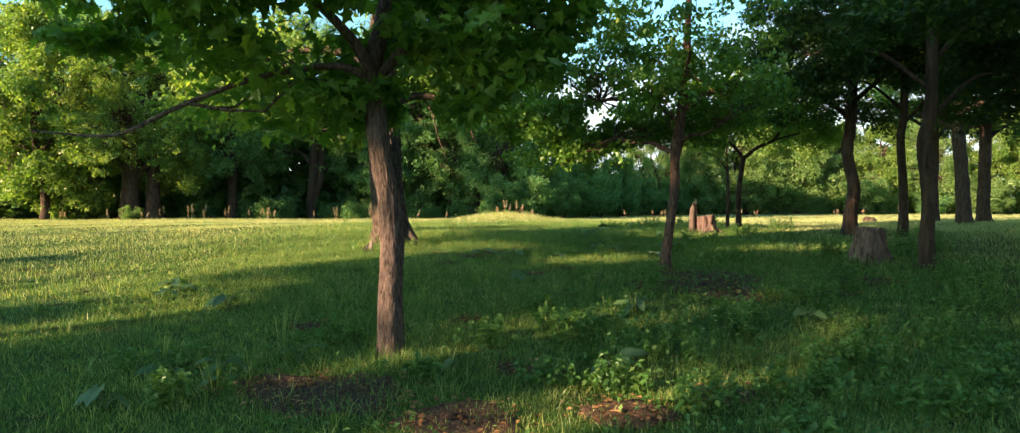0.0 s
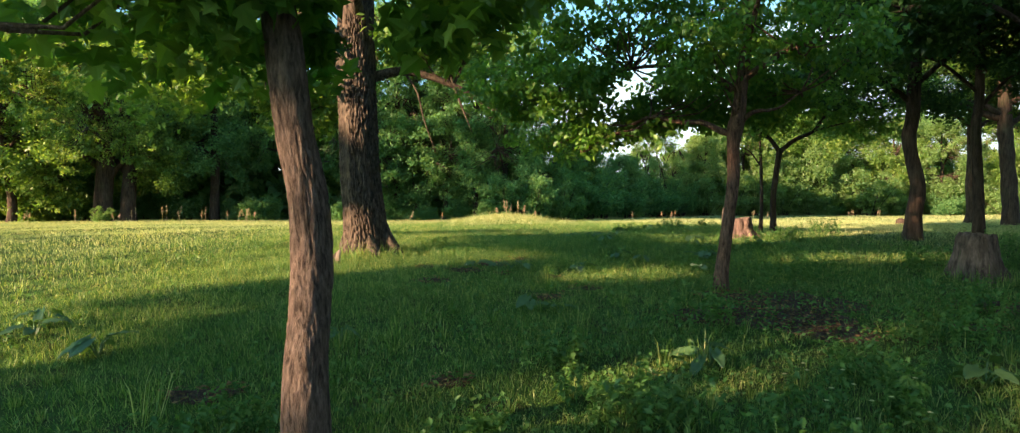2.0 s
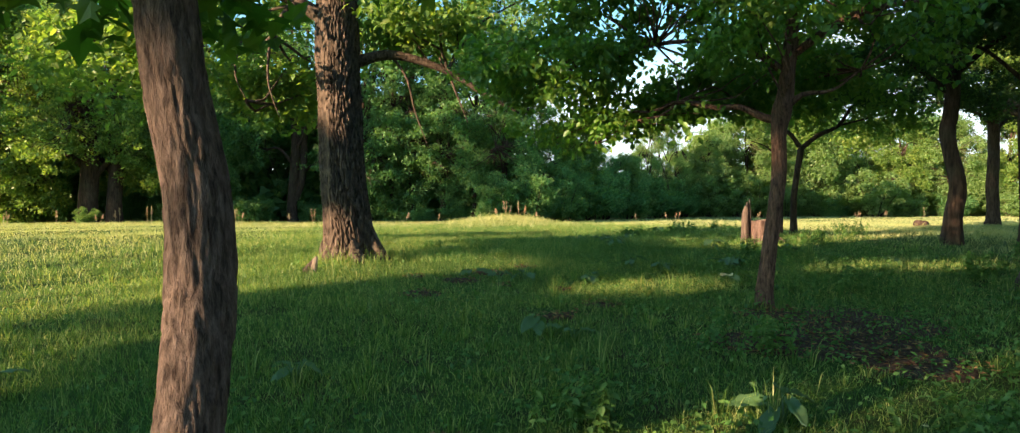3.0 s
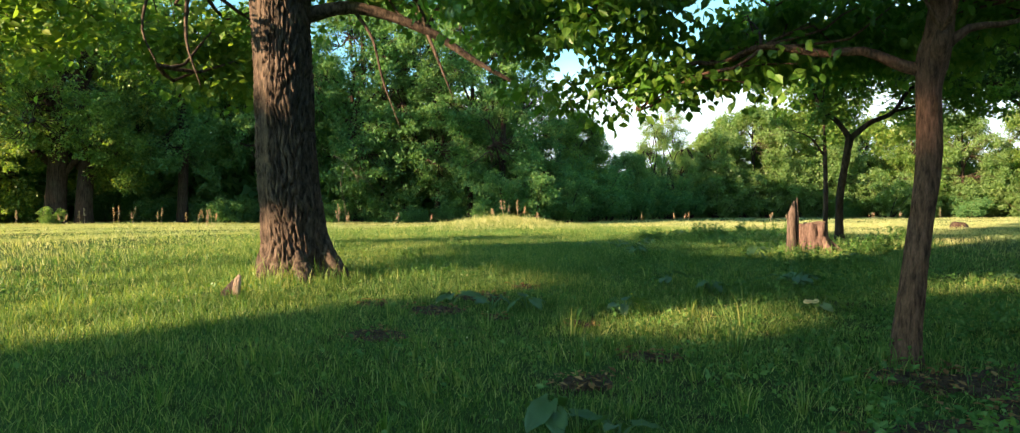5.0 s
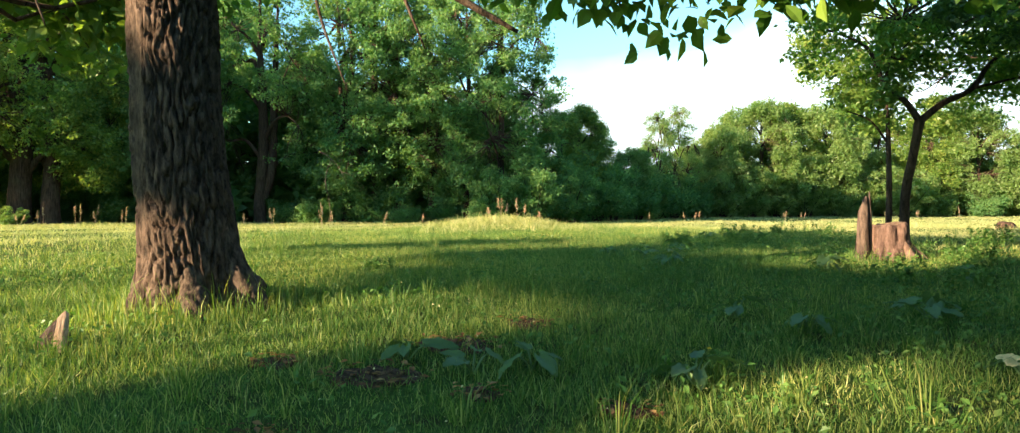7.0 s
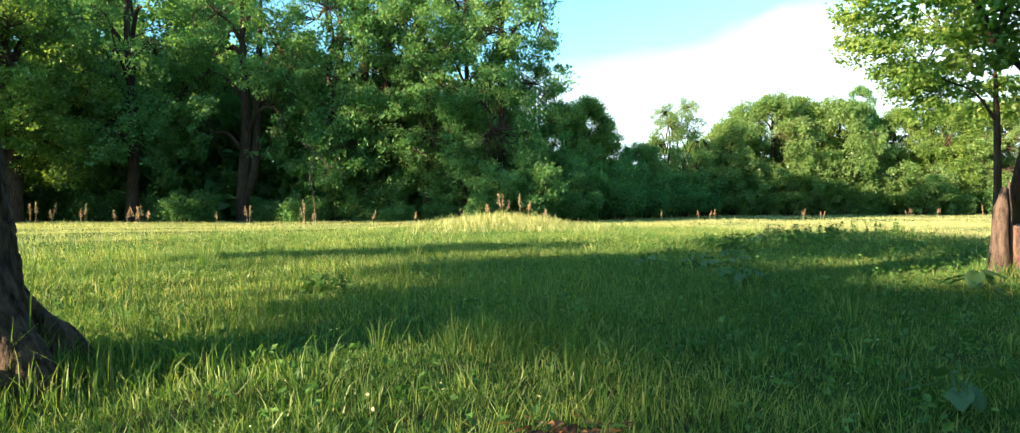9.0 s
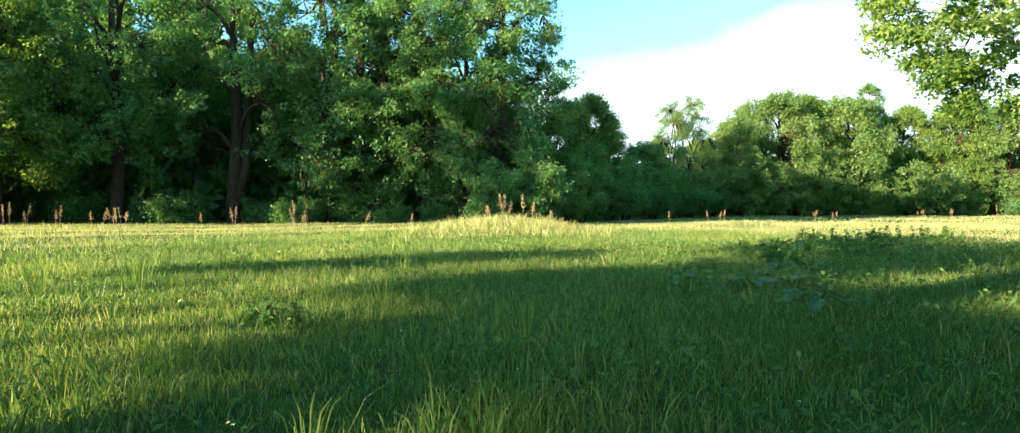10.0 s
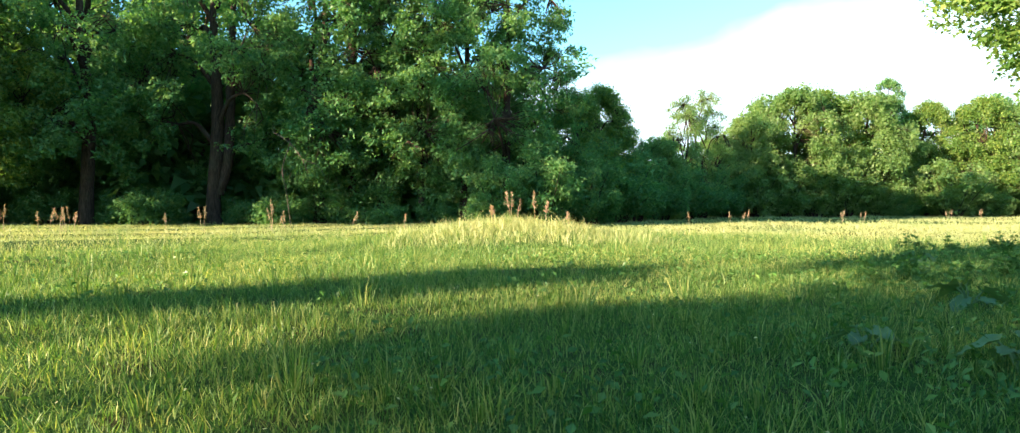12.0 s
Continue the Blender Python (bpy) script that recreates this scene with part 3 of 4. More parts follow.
for a, reach, thick, rise in [(-0.2, 0.34, 0.16, 0.85), (-1.15, 0.3, 0.14, 0.5), (-2.3, 0.14, 0.12, 0.45), (-2.95, 0.06, 0.10, 0.6), (0.7, 0.35, 0.14, 0.6)]:
    c, d = math.cos(a), math.sin(a)
    pts = [(0.08 + c * 0.34, d * 0.34, rise, thick * 0.55), (0.1 + c * 0.45, d * 0.45, rise * 0.5, thick * 0.85), (0.12 + c * (0.45 + reach * 0.5), d * (0.45 + reach * 0.5), 0.12, thick * 0.85), (0.12 + c * (0.45 + reach), d * (0.45 + reach), -0.08, thick * 0.4)]
    child("root", lump("root", [tube(pts, 0.03, 40, 0.025, 3.5, 0, a, 0.15, 7.0)], OAKBARK, True), oak)

# ---- the slender tree with the overhanging branch ----
t2 = [(0, 0, -0.1, 0.11), (0.0, 0, 0.25, 0.096), (0.05, 0, 0.75, 0.09), (0.11, 0.02, 1.15, 0.087), (0.17, 0.03, 1.65, 0.085), (0.17, 0.05, 2.15, 0.086), (0.20, 0.05, 2.4, 0.108), (0.26, 0.05, 2.75, 0.09), (0.38, 0.1, 3.9, 0.075), (0.45, 0.1, 5.5, 0.05), (0.5, 0.1, 7.0, 0.02)]
l2 = [[(0.2, 0.05, 2.30, 0.055), (0.02, 0.12, 2.35, 0.046), (-0.25, 0.25, 2.50, 0.036), (-0.5, 0.4, 2.51, 0.034), (-0.95, 0.6, 2.61, 0.024), (-1.25, 0.75, 2.50, 0.02), (-1.6, 0.9, 2.5, 0.016), (-2.6, 1.1, 2.15, 0.006)],
      [(-0.95, 0.6, 2.59, 0.016), (-1.2, 0.55, 2.42, 0.013), (-1.5, 0.6, 2.36, 0.011), (-2.0, 0.7, 2.08, 0.005)],
      [(0.2, -0.02, 2.40, 0.07), (0.17, -0.09, 2.50, 0.055), (0.16, -0.13, 2.58, 0.035)],
      [(0.24, 0.05, 2.45, 0.05), (0.42, -0.05, 2.62, 0.03), (0.75, -0.1, 2.66, 0.018), (1.1, -0.1, 2.9, 0.008)],
      [(0.25, 0.05, 2.9, 0.05), (-0.3, 0.3, 3.3, 0.04), (-1.2, 0.8, 3.4, 0.025), (-2.2, 1.3, 3.1, 0.01)],
      [(0.3, 0.05, 3.1, 0.05), (0.9, -0.4, 3.5, 0.04), (1.8, -0.8, 3.6, 0.015)],
      [(0.35, 0.05, 3.6, 0.05), (0.2, -0.9, 4.0, 0.03), (0.0, -1.8, 3.9, 0.01)]]
tree("linden_tree", at(3.05, 13.8), t2, l2,
     [((0.4, 0.2, 5.4), (2.7, 2.7, 1.9), 100), ((-2.4, 1.0, 3.1), (1.1, 1.0, 0.6), 64), ((-1.5, 0.9, 4.5), (1.7, 1.2, 0.8), 70), ((-0.3, 0.2, 3.9), (1.0, 0.9, 0.6), 36), ((-0.4, -0.3, 3.2), (0.7, 0.6, 0.35), 14), ((-1.9, 0.9, 3.55), (0.8, 0.8, 0.5), 12), ((1.1, 1.4, 3.0), (1.0, 1.0, 0.45), 30), ((0.6, 2.2, 3.4), (1.3, 1.0, 0.5), 26), ((-1.3, 0.9, 2.45), (0.9, 0.7, 0.3), 12), ((-2.2, 1.0, 2.3), (1.0, 0.6, 0.22), 12), ((0.9, -0.6, 3.7), (1.6, 1.3, 0.6), 36), ((1.5, 0.9, 3.2), (1.3, 1.2, 0.6), 30), ((-2.9, 1.0, 3.2), (1.0, 0.8, 0.45), 22), ((-0.95, 1.25, 2.62), (0.55, 0.5, 0.22), 22), ((-0.5, 1.5, 2.85), (0.8, 0.7, 0.3), 26), ((0.3, 1.6, 2.85), (0.8, 0.8, 0.3), 22)],
     MAPLE, LINDENBARK, "slender linden with a reddish leaning trunk and overhanging branch", 31, OVAL, 0.095, 56, 0.36, dict(step=0.03, seg=96, ridge=0.011, freq=3.8, flare=0.3, seed=8, plate=5.0, lumpy=0.16), 0.016, flat=0.5, droop=0.8)

# ---- the row of trees on the shaded side ----
def row_tree(x, y, r, fork, top, reach, seed, lean=(0, 0), size=0.13, per=190, label="shaded park tree with a dark uneven trunk", more=(), more_limbs=(), thick=13, leaf=None):
    """A park tree: a crooked trunk, limbs that rise and droop, leaf masses hung along each limb."""
    g = np.random.default_rng(seed)
    w = g.normal(0, 0.07, (4, 2))
    stem = [(0, 0, -0.15, r * 1.15), (lean[0] * 0.15 + w[0, 0] * 0.5, w[0, 1] * 0.5, 0.6, r), (lean[0] * 0.3 + w[1, 0], w[1, 1], fork * 0.4, r * 0.93), (lean[0] * 0.7 + w[2, 0], w[2, 1] + lean[1] * 0.7, fork * 0.75, r * 0.88),
            (lean[0], lean[1], fork, r * 0.86), (lean[0] * 1.3 + w[3, 0], lean[1], (fork + top) / 2, r * 0.55), (lean[0] * 1.5, lean[1], top * 0.92, r * 0.12)]
    limbs, blobs = [], [((lean[0], lean[1], fork + (top - fork) * 0.62), (reach * 0.8, reach * 0.8, (top - fork) * 0.4), 50 + 3 * thick)]
    for k in range(9):
        a, z = k * 2.4 + g.uniform(0, 1), fork + (top - fork) * 0.07 * k
        q = reach * g.uniform(0.65, 1.1) * (1 - 0.04 * k)
        ex, ey, drop = math.cos(a) * q, math.sin(a) * q, g.uniform(-0.7, 0.5)
        limbs.append([(lean[0], lean[1], z - 0.4, r * 0.4), (lean[0] + ex * 0.35, lean[1] + ey * 0.35, z + 0.5, r * 0.28), (lean[0] + ex * 0.7, lean[1] + ey * 0.7, z + 0.5 + drop * 0.4, r * 0.16), (lean[0] + ex, lean[1] + ey, z + 0.3 + drop, r * 0.05)])
        blobs.append(((lean[0] + ex * 0.75, lean[1] + ey * 0.75, z + 0.6 + drop * 0.6), (q * 0.42, q * 0.42, g.uniform(0.5, 0.9)), thick))
    limbs += more_limbs
    return tree("park_tree", at(x, y), stem, limbs, blobs + list(more), leaf or OAKLEAF, DARKBARK, label, seed, TRI, size, per, 0.65, dict(step=0.08, seg=26, ridge=0.012, freq=3.0, flare=0.35, seed=seed, lumpy=0.12), 0.025)


# most crowns of this row take the leaf colour darkened to stand for shade
row_tree(8.6, 14.5, 0.14, 3.5, 11.5, 3.9, 41, thick=26, leaf=SHADELEAF)
row_tree(9.6, 8.4, 0.2, 3.5, 11.5, 4.5, 49, thick=28, leaf=SHADELEAF)
row_tree(12.1, 21.8, 0.13, 3.9, 9.5, 3.4, 42, thick=18, leaf=SHADELEAF)
row_tree(10.8, 22.5, 0.2, 3.6, 10.5, 3.8, 53, (0.1, 0.2), leaf=SHADELEAF)
row_tree(24.5, 41, 0.3, 5.0, 13, 5.5, 44, leaf=SHADELEAF, size=0.21, per=110)
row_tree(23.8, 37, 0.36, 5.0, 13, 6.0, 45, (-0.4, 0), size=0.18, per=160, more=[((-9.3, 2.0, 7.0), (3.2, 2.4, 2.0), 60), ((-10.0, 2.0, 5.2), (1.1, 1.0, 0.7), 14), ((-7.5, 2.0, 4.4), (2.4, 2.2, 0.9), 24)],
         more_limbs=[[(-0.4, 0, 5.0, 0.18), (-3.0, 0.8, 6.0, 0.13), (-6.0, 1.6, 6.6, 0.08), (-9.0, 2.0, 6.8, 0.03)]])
row_tree(26.5, 39.5, 0.34, 5.0, 13, 6.0, 46, leaf=SHADELEAF, size=0.21, per=110)
row_tree(17.5, 21.5, 0.25, 4.0, 11, 4.8, 47, thick=20, leaf=SHADELEAF)
# extra tree out of view, added to keep sky light off the row's crowns
row_tree(12.5, 3.0, 0.22, 3.2, 12, 5.0, 58, thick=26, leaf=SHADELEAF, size=0.2, per=110)
row_tree(14.0, 16.0, 0.22, 3.6, 12, 4.6, 48, thick=26, leaf=SHADELEAF)

# forked tree beside the stump
tree("forked_tree", at(8.75, 27.0), [(0, 0, -0.1, 0.125), (-0.02, 0, 0.5, 0.1), (-0.1, -0.2, 1.2, 0.095), (-0.12, -0.5, 2.0, 0.09), (-0.05, -0.6, 2.7, 0.1)],
     [[(-0.05, -0.6, 2.65, 0.075), (-0.4, -0.6, 3.1, 0.06), (-0.8, -0.6, 3.4, 0.05), (-1.2, -0.6, 4.2, 0.035), (-2.0, -0.5, 4.6, 0.015)],
      [(-0.05, -0.6, 2.65, 0.08), (0.45, -0.6, 3.05, 0.065), (1.1, -0.5, 3.35, 0.055), (1.6, -0.4, 3.95, 0.04), (2.6, -0.2, 4.6, 0.015)],
      [(1.1, -0.5, 3.35, 0.035), (2.1, -0.3, 3.6, 0.025), (3.0, -0.1, 3.8, 0.01)],
      [(-0.8, -0.6, 3.4, 0.03), (-0.7, -0.6, 4.0, 0.022), (-0.4, -0.5, 4.8, 0.008)]],
     [((0.4, -0.4, 5.9), (3.4, 2.6, 1.9), 150), ((-1.2, -0.6, 4.2), (1.7, 1.3, 0.6), 24), ((2.8, 0.0, 4.4), (2.0, 1.6, 0.8), 40), ((-0.2, -0.5, 3.9), (0.8, 0.8, 0.3), 8), ((2.9, -0.1, 3.55), (1.5, 1.3, 0.6), 32)],
     MAPLE, DARKBARK, "small forked tree with a dark crooked trunk", 51, DIAMOND, 0.125, 70, 0.5, dict(step=0.1, seg=16, ridge=0.006, freq=4, flare=0.3, seed=2), 0.02)
tree("sapling", at(8.2, 26.7), [(0, 0, -0.1, 0.07), (0.03, 0, 1.0, 0.06), (0, 0, 2.2, 0.05), (-0.05, 0, 3.2, 0.02)], [[(0, 0, 2.2, 0.03), (-0.4, 0, 2.7, 0.02), (-0.9, 0, 2.9, 0.01)]],
     [((-0.2, 0, 3.2), (1.0, 0.9, 0.7), 14)], OAKLEAF, DARKBARK, "thin sapling standing beside a forked tree", 52, DIAMOND, 0.14, 60, 0.45, None, 0.012)


# ---- stumps ----
def stump(name, x, y, r, h, label, seed, tilt=0.0, slope=0.0, root_flare=0.28, taper=0.92, roots=()):
    """A sawn stump: furrowed sides, an uneven hollowed top and roots that run out (angle, length, thickness)."""
    root = new(name)
    root.location = at(x, y)
    tagged(root, label, "tree stump")
    n = 72
    v, f = tube([(0, 0, -0.1, r * 1.12), (0, 0, h * 0.35, r * 1.0), (tilt * 0.5, 0, h * 0.7, r * (1 + taper) / 2), (tilt * 0.9, 0, h * 0.92, r * taper), (tilt, 0, h, r * taper * 0.9)], 0.025, n, 0.03, 3.2, root_flare, seed, 0.25, 3.0)
    v = v[0]
    up = np.clip(v[:, 2] / h, 0, 1)
    ang = np.arctan2(v[:, 1], v[:, 0])
    chip = np.array([noise.noise((math.cos(a) * 2.2 + seed, math.sin(a) * 2.2, 3.0)) for a in ang])
    v[:, 2] += (slope * v[:, 0] + 0.05 * h * chip) * up ** 2
    split = np.exp(-((ang + 1.75) / 0.05) ** 2) + 0.7 * np.exp(-((ang + 1.1) / 0.04) ** 2)
    v[:, :2] *= (1 - 0.16 * split * np.clip(up * 1.5, 0, 1))[:, None]
    bark = child("bark", lump("bark", [(v[None], [q for q in f if len(q) == 4])], STUMPBARK, True), root)
    ring = v[-1 - n:-1]
    mid = ring.mean(0)
    inner = [ring * (1 - k) + mid * k + np.array([0, 0, -0.05 * k]) for k in (0.12, 0.45, 0.8)]
    for k, loop in enumerate(inner):
        loop[:, 2] += 0.02 * np.array([noise.noise((p[0] * 9, p[1] * 9, k + seed)) for p in loop])
    top = np.vstack([ring, *inner, mid[None] + np.array([[0, 0, -0.06]])])
    faces = [(q * n + j, q * n + (j + 1) % n, (q + 1) * n + (j + 1) % n, (q + 1) * n + j) for q in range(3) for j in range(n)] + [(3 * n + j, 3 * n + (j + 1) % n, 4 * n) for j in range(n)]
    child("cut_face", lump("cut_face", [(top[None], faces)], CUTWOOD), root, "pale sawn wood top")
    for a, reach, thick in roots:
        c, d = math.cos(a), math.sin(a)
        pts = [(c * r * 0.75, d * r * 0.75, h * 0.5, thick * 0.8), (c * (r + 0.03), d * (r + 0.03), h * 0.24, thick), (c * (r + reach * 0.6), d * (r + reach * 0.6), 0.05, thick * 0.8), (c * (r + reach), d * (r + reach), -0.06, thick * 0.4)]
        child("root", lump("root", [tube(pts, 0.04, 14, 0.008, 3.0, 0, seed, 0.2)], STUMPBARK, True), root)
    return root


STUMPBARK = bark_material("stump_bark", (0.055, 0.034, 0.028), (0.24, 0.16, 0.132), 13.0, 0.16, 0.12, 1.0)
stump("tree_stump", 7.85, 15.4, 0.33, 0.80, "broad weathered tree stump standing in grass", 61, 0.03, -0.05, 0.42, 0.82, [(-2.3, 0.2, 0.08), (-0.7, 0.18, 0.07)])
stump("tree_stump", 6.54, 23.5, 0.29, 0.64, "low pale tree stump beside a broken stem", 62, -0.02, 0.08, 0.3, 0.95, [(-0.4, 0.3, 0.09), (-1.2, 0.2, 0.085), (-1.9, 0.12, 0.07), (-2.5, 0.12, 0.06)])


def shard(x, y, wide, thick, h, peak, lean, seed, sharp=0.4, low=-0.1):
    """A standing splinter of a snapped trunk, torn to a point: a chunk. peak: where the point stands across the width, -1 to 1."""
    cols, rows, v = 9, 14, []
    for side in (-1, 1):
        for i in range(rows):
            u = i / (rows - 1)
            for j in range(cols):
                q = j / (cols - 1) * 2 - 1
                crest = h * (1 - sharp * abs(q - peak) ** 1.1 / (1 + abs(peak)) + 0.05 * noise.noise((q * 4.0, seed, 1.0)))
                z = low + (crest - low) * u
                swell = 1 + 0.35 * math.exp(-max(z, 0) / 0.15)
                bend = thick * math.sqrt(max(0.0, 1 - q * q)) * (1 - 0.75 * u ** 3) * swell
                rough = 0.02 * noise.noise((q * 6 + seed, side, z * 3)) + 0.012 * noise.noise((q * 17, seed + side, z * 7))
                v.append((x + lean * z + q * wide * swell * (1 - 0.12 * u), y + side * (bend + rough), z))
    def k(s, i, j):
        return s * rows * cols + i * cols + j
    f = [(k(0, i, j), k(0, i, j + 1), k(0, i + 1, j + 1), k(0, i + 1, j)) for i in range(rows - 1) for j in range(cols - 1)]
    f += [(k(1, i, j + 1), k(1, i, j), k(1, i + 1, j), k(1, i + 1, j + 1)) for i in range(rows - 1) for j in range(cols - 1)]
    f += [(k(1, i, j), k(0, i, j), k(0, i + 1, j), k(1, i + 1, j)) for j in (0,) for i in range(rows - 1)] + [(k(0, i, cols - 1), k(1, i, cols - 1), k(1, i + 1, cols - 1), k(0, i + 1, cols - 1)) for i in range(rows - 1)]
    f += [(k(0, rows - 1, j), k(0, rows - 1, j + 1), k(1, rows - 1, j + 1), k(1, rows - 1, j)) for j in range(cols - 1)]
    return np.array(v)[None], f


def snag(x, y, label, parts):
    """What is left of a snapped trunk: splinters (name, material, label, shard's numbers)."""
    root = new("broken_trunk")
    root.location = at(x, y)
    tagged(root, label, "broken trunk")
    for name, material, note, numbers in parts:
        child(name, lump(name, [shard(*numbers)], material, True), root, note)
    return root


snag(6.12, 23.55, "pointed broken trunk remnant beside a stump", [
    ("splinter", GREYWOOD, "tall broken splinter", (-0.05, 0.0, 0.105, 0.11, 1.12, 0.6, 0.0, 63, 0.28)),
    ("splinter", GREYWOOD, "thin dark splinter", (0.085, 0.03, 0.035, 0.06, 1.2, -0.3, 0.0, 68, 0.3)),
    ("splinter", OAKBARK, "short dark splinter", (0.17, 0.12, 0.10, 0.07, 0.74, -0.8, 0.0, 66, 0.7))])
snag(-3.34, 16.7, "short broken reddish stub in sunny grass", [
    ("splinter", SUNLITWOOD, "torn wood paled like its sunlit side", (0.045, -0.05, 0.045, 0.03, 0.30, 0.3, 0.12, 64, 0.2)),
    ("splinter", STUMPBARK, "reddish bark", (-0.06, -0.02, 0.075, 0.045, 0.25, 0.8, 0.15, 65, 0.55)),
    ("foot", OAKBARK, "dark rotten foot", (-0.05, 0.05, 0.11, 0.06, 0.15, 0.3, 0.0, 67))])

# ---- woods round the field ----
def masses(g, top, low, reach, count, waist, gap, full):
    """Rounded leaf masses of a crown between low and top: (centre, radii, clusters). waist: height of the widest part, 0 to 1; gap: keeps the trunk's front free below that height."""
    out = []
    while len(out) < count:
        u = g.uniform(0, 1) ** 0.85
        z = low + (top - low) * u
        broad = reach * (math.sin(math.pi * min(1.0, 0.16 + (0.34 * u / waist if u < waist else 0.34 + 0.46 * (u - waist) / (1 - waist)))) ** 0.8)
        a, q = g.uniform(0, 2 * math.pi), broad * g.uniform(0.15, 1.0) ** 0.45
        x, y = math.cos(a) * q, math.sin(a) * q
        if z < gap and abs(x) < 0.3 * reach and y < 0.2 * reach:
            continue
        r = full * reach * g.uniform(0.13, 0.27) * (1.15 - 0.45 * u)
        out.append(((x, y, z), (r * g.uniform(0.8, 1.3), r * g.uniform(0.8, 1.3), r * g.uniform(0.65, 1.15)), max(3, int(14 * (r / (0.2 * reach)) ** 1.5))))
    return out


def wood_tree(seed, top, reach, low, leaf, r, label, per=40, size=0.2, lumps=60, name="wood_tree", reach_leaf=0.5, waist=0.45, gap=0.0, second=False, full=1.0):
    """A woodland tree: a crooked trunk, rising limbs and a crown of rounded leaf masses with gaps between them."""
    g = np.random.default_rng(seed)
    stem = [(0, 0, -0.3, r * 1.15), (g.normal(0, 0.1), 0, 1.5, r), (g.normal(0, 0.25), g.normal(0, 0.2), top * 0.35, r * 0.85), (g.normal(0, 0.4), g.normal(0, 0.3), top * 0.65, r * 0.5), (0, 0, top * 0.95, r * 0.1)]
    limbs = []
    for k in range(9):
        a, z = k * 2.4 + g.uniform(0, 1), top * (0.22 + 0.065 * k)
        q = reach * g.uniform(0.6, 0.95) * (1 - 0.05 * k)
        limbs.append([(stem[2][0] * 0.8, stem[2][1] * 0.8, z - 0.6, r * 0.42), (math.cos(a) * q * 0.35, math.sin(a) * q * 0.35, z + 0.9, r * 0.28), (math.cos(a) * q * 0.7, math.sin(a) * q * 0.7, z + 1.3 + g.normal(0, 0.4), r * 0.16), (math.cos(a) * q, math.sin(a) * q, z + 1.5 + g.normal(0, 0.7), r * 0.05)])
    if second:
        limbs.append([(0.1, 0.1, 2.0, r * 0.8), (0.75, 0.1, 4.2, r * 0.75), (1.0, 0.1, top * 0.5, r * 0.6), (1.3, 0.2, top * 0.9, r * 0.15)])
    return tree(name, (0, 0, 0), stem, limbs, masses(g, top, low, reach, lumps, waist, gap, full), leaf, DARKBARK, label, seed, TRI, size, per, reach_leaf, dict(step=0.4, seg=14, flare=0.3, seed=seed), 0.035, flat=0.8, droop=0.6)


def shrub(seed, leaf, label, wide, tall, stems, per=120, size=0.2):
    """A loose thicket of leaning stems with leafy sprays."""
    g = np.random.default_rng(seed)
    root = tagged(new("shrub"), label, "shrub")
    tips, sticks = [], []
    for k in range(stems):
        a, q, h = g.uniform(0, 2 * math.pi), wide * g.uniform(0.1, 1.0) ** 0.6, tall * g.uniform(0.35, 1.0)
        end = np.array([math.cos(a) * q, math.sin(a) * q, h * (1 - 0.25 * q / wide)])
        foot = end * np.array([0.2, 0.2, 0])
        sticks.append(tube([(*foot, 0.035), (*(foot * 0.6 + end * 0.4 + np.array([0, 0, 0.2])), 0.025), (*end, 0.006)], 0.3, 5))
        for u in (0.35, 0.6, 0.8, 1.0):
            tips.append(foot + (end - foot) * u + g.normal(0, 0.25, 3) * np.array([1, 1, 0.6]))
    child("stem", lump("stem", sticks, DARKBARK, True), root)
    child("foliage", lump("foliage", [leaves(g, spray(g, tips, per, 0.6, 0.6), TRI, size)], leaf), root)
    return root


kinds = [wood_tree(101, 17, 4.2, 1.5, FOREST, 0.30, "tall dark woodland tree with dense foliage", 27, 0.215, 90),
         wood_tree(102, 18, 4.8, 2.5, FOREST, 0.36, "tall dark woodland tree with dense foliage", 27, 0.22, 100),
         wood_tree(103, 14, 4.0, 1.0, OAKLEAF, 0.26, "leafy woodland tree with sunlit yellow-green crown", 32, 0.25, 90, reach_leaf=0.6, full=1.35),
         wood_tree(104, 13, 5.4, 0.6, PALE, 0.26, "broad pale-green tree at the field's edge", 38, 0.27, 110, reach_leaf=0.65, waist=0.5, full=1.25),
         shrub(105, FOREST, "loose green shrub at the wood's edge", 1.9, 2.6, 18, 130, 0.17),
         shrub(106, PALE, "pale yellow-green shrub at the wood's edge", 2.6, 4.6, 26, 100, 0.22),
         wood_tree(107, 17, 4.6, 2.0, FOREST, 0.32, "tall dark woodland tree with dense foliage", 22, 0.42, 60, reach_leaf=0.8),
         shrub(108, FOREST, "tall dark shrub at the wood's edge", 2.4, 4.4, 24, 130, 0.18),
         wood_tree(111, 19, 4.4, 2.0, FOREST, 0.24, "slim tall woodland tree with a pointed leafy crown", 27, 0.215, 120, waist=0.45),
         wood_tree(112, 19, 5.6, 3.2, FOREST, 0.43, "great twin-stemmed woodland tree with bare lower trunk", 28, 0.22, 96, gap=11.0, second=True),
         wood_tree(113, 12, 3.0, 1.0, PALE, 0.16, "slight tree with a thin feathery crown", 30, 0.15, 60, waist=0.35)]
old = wood_tree(109, 15, 6.0, 2.4, OAKLEAF, 0.62, "old thick-trunked tree with low sunlit yellow-green foliage", 40, 0.19, 110, "old_tree", gap=4.5)
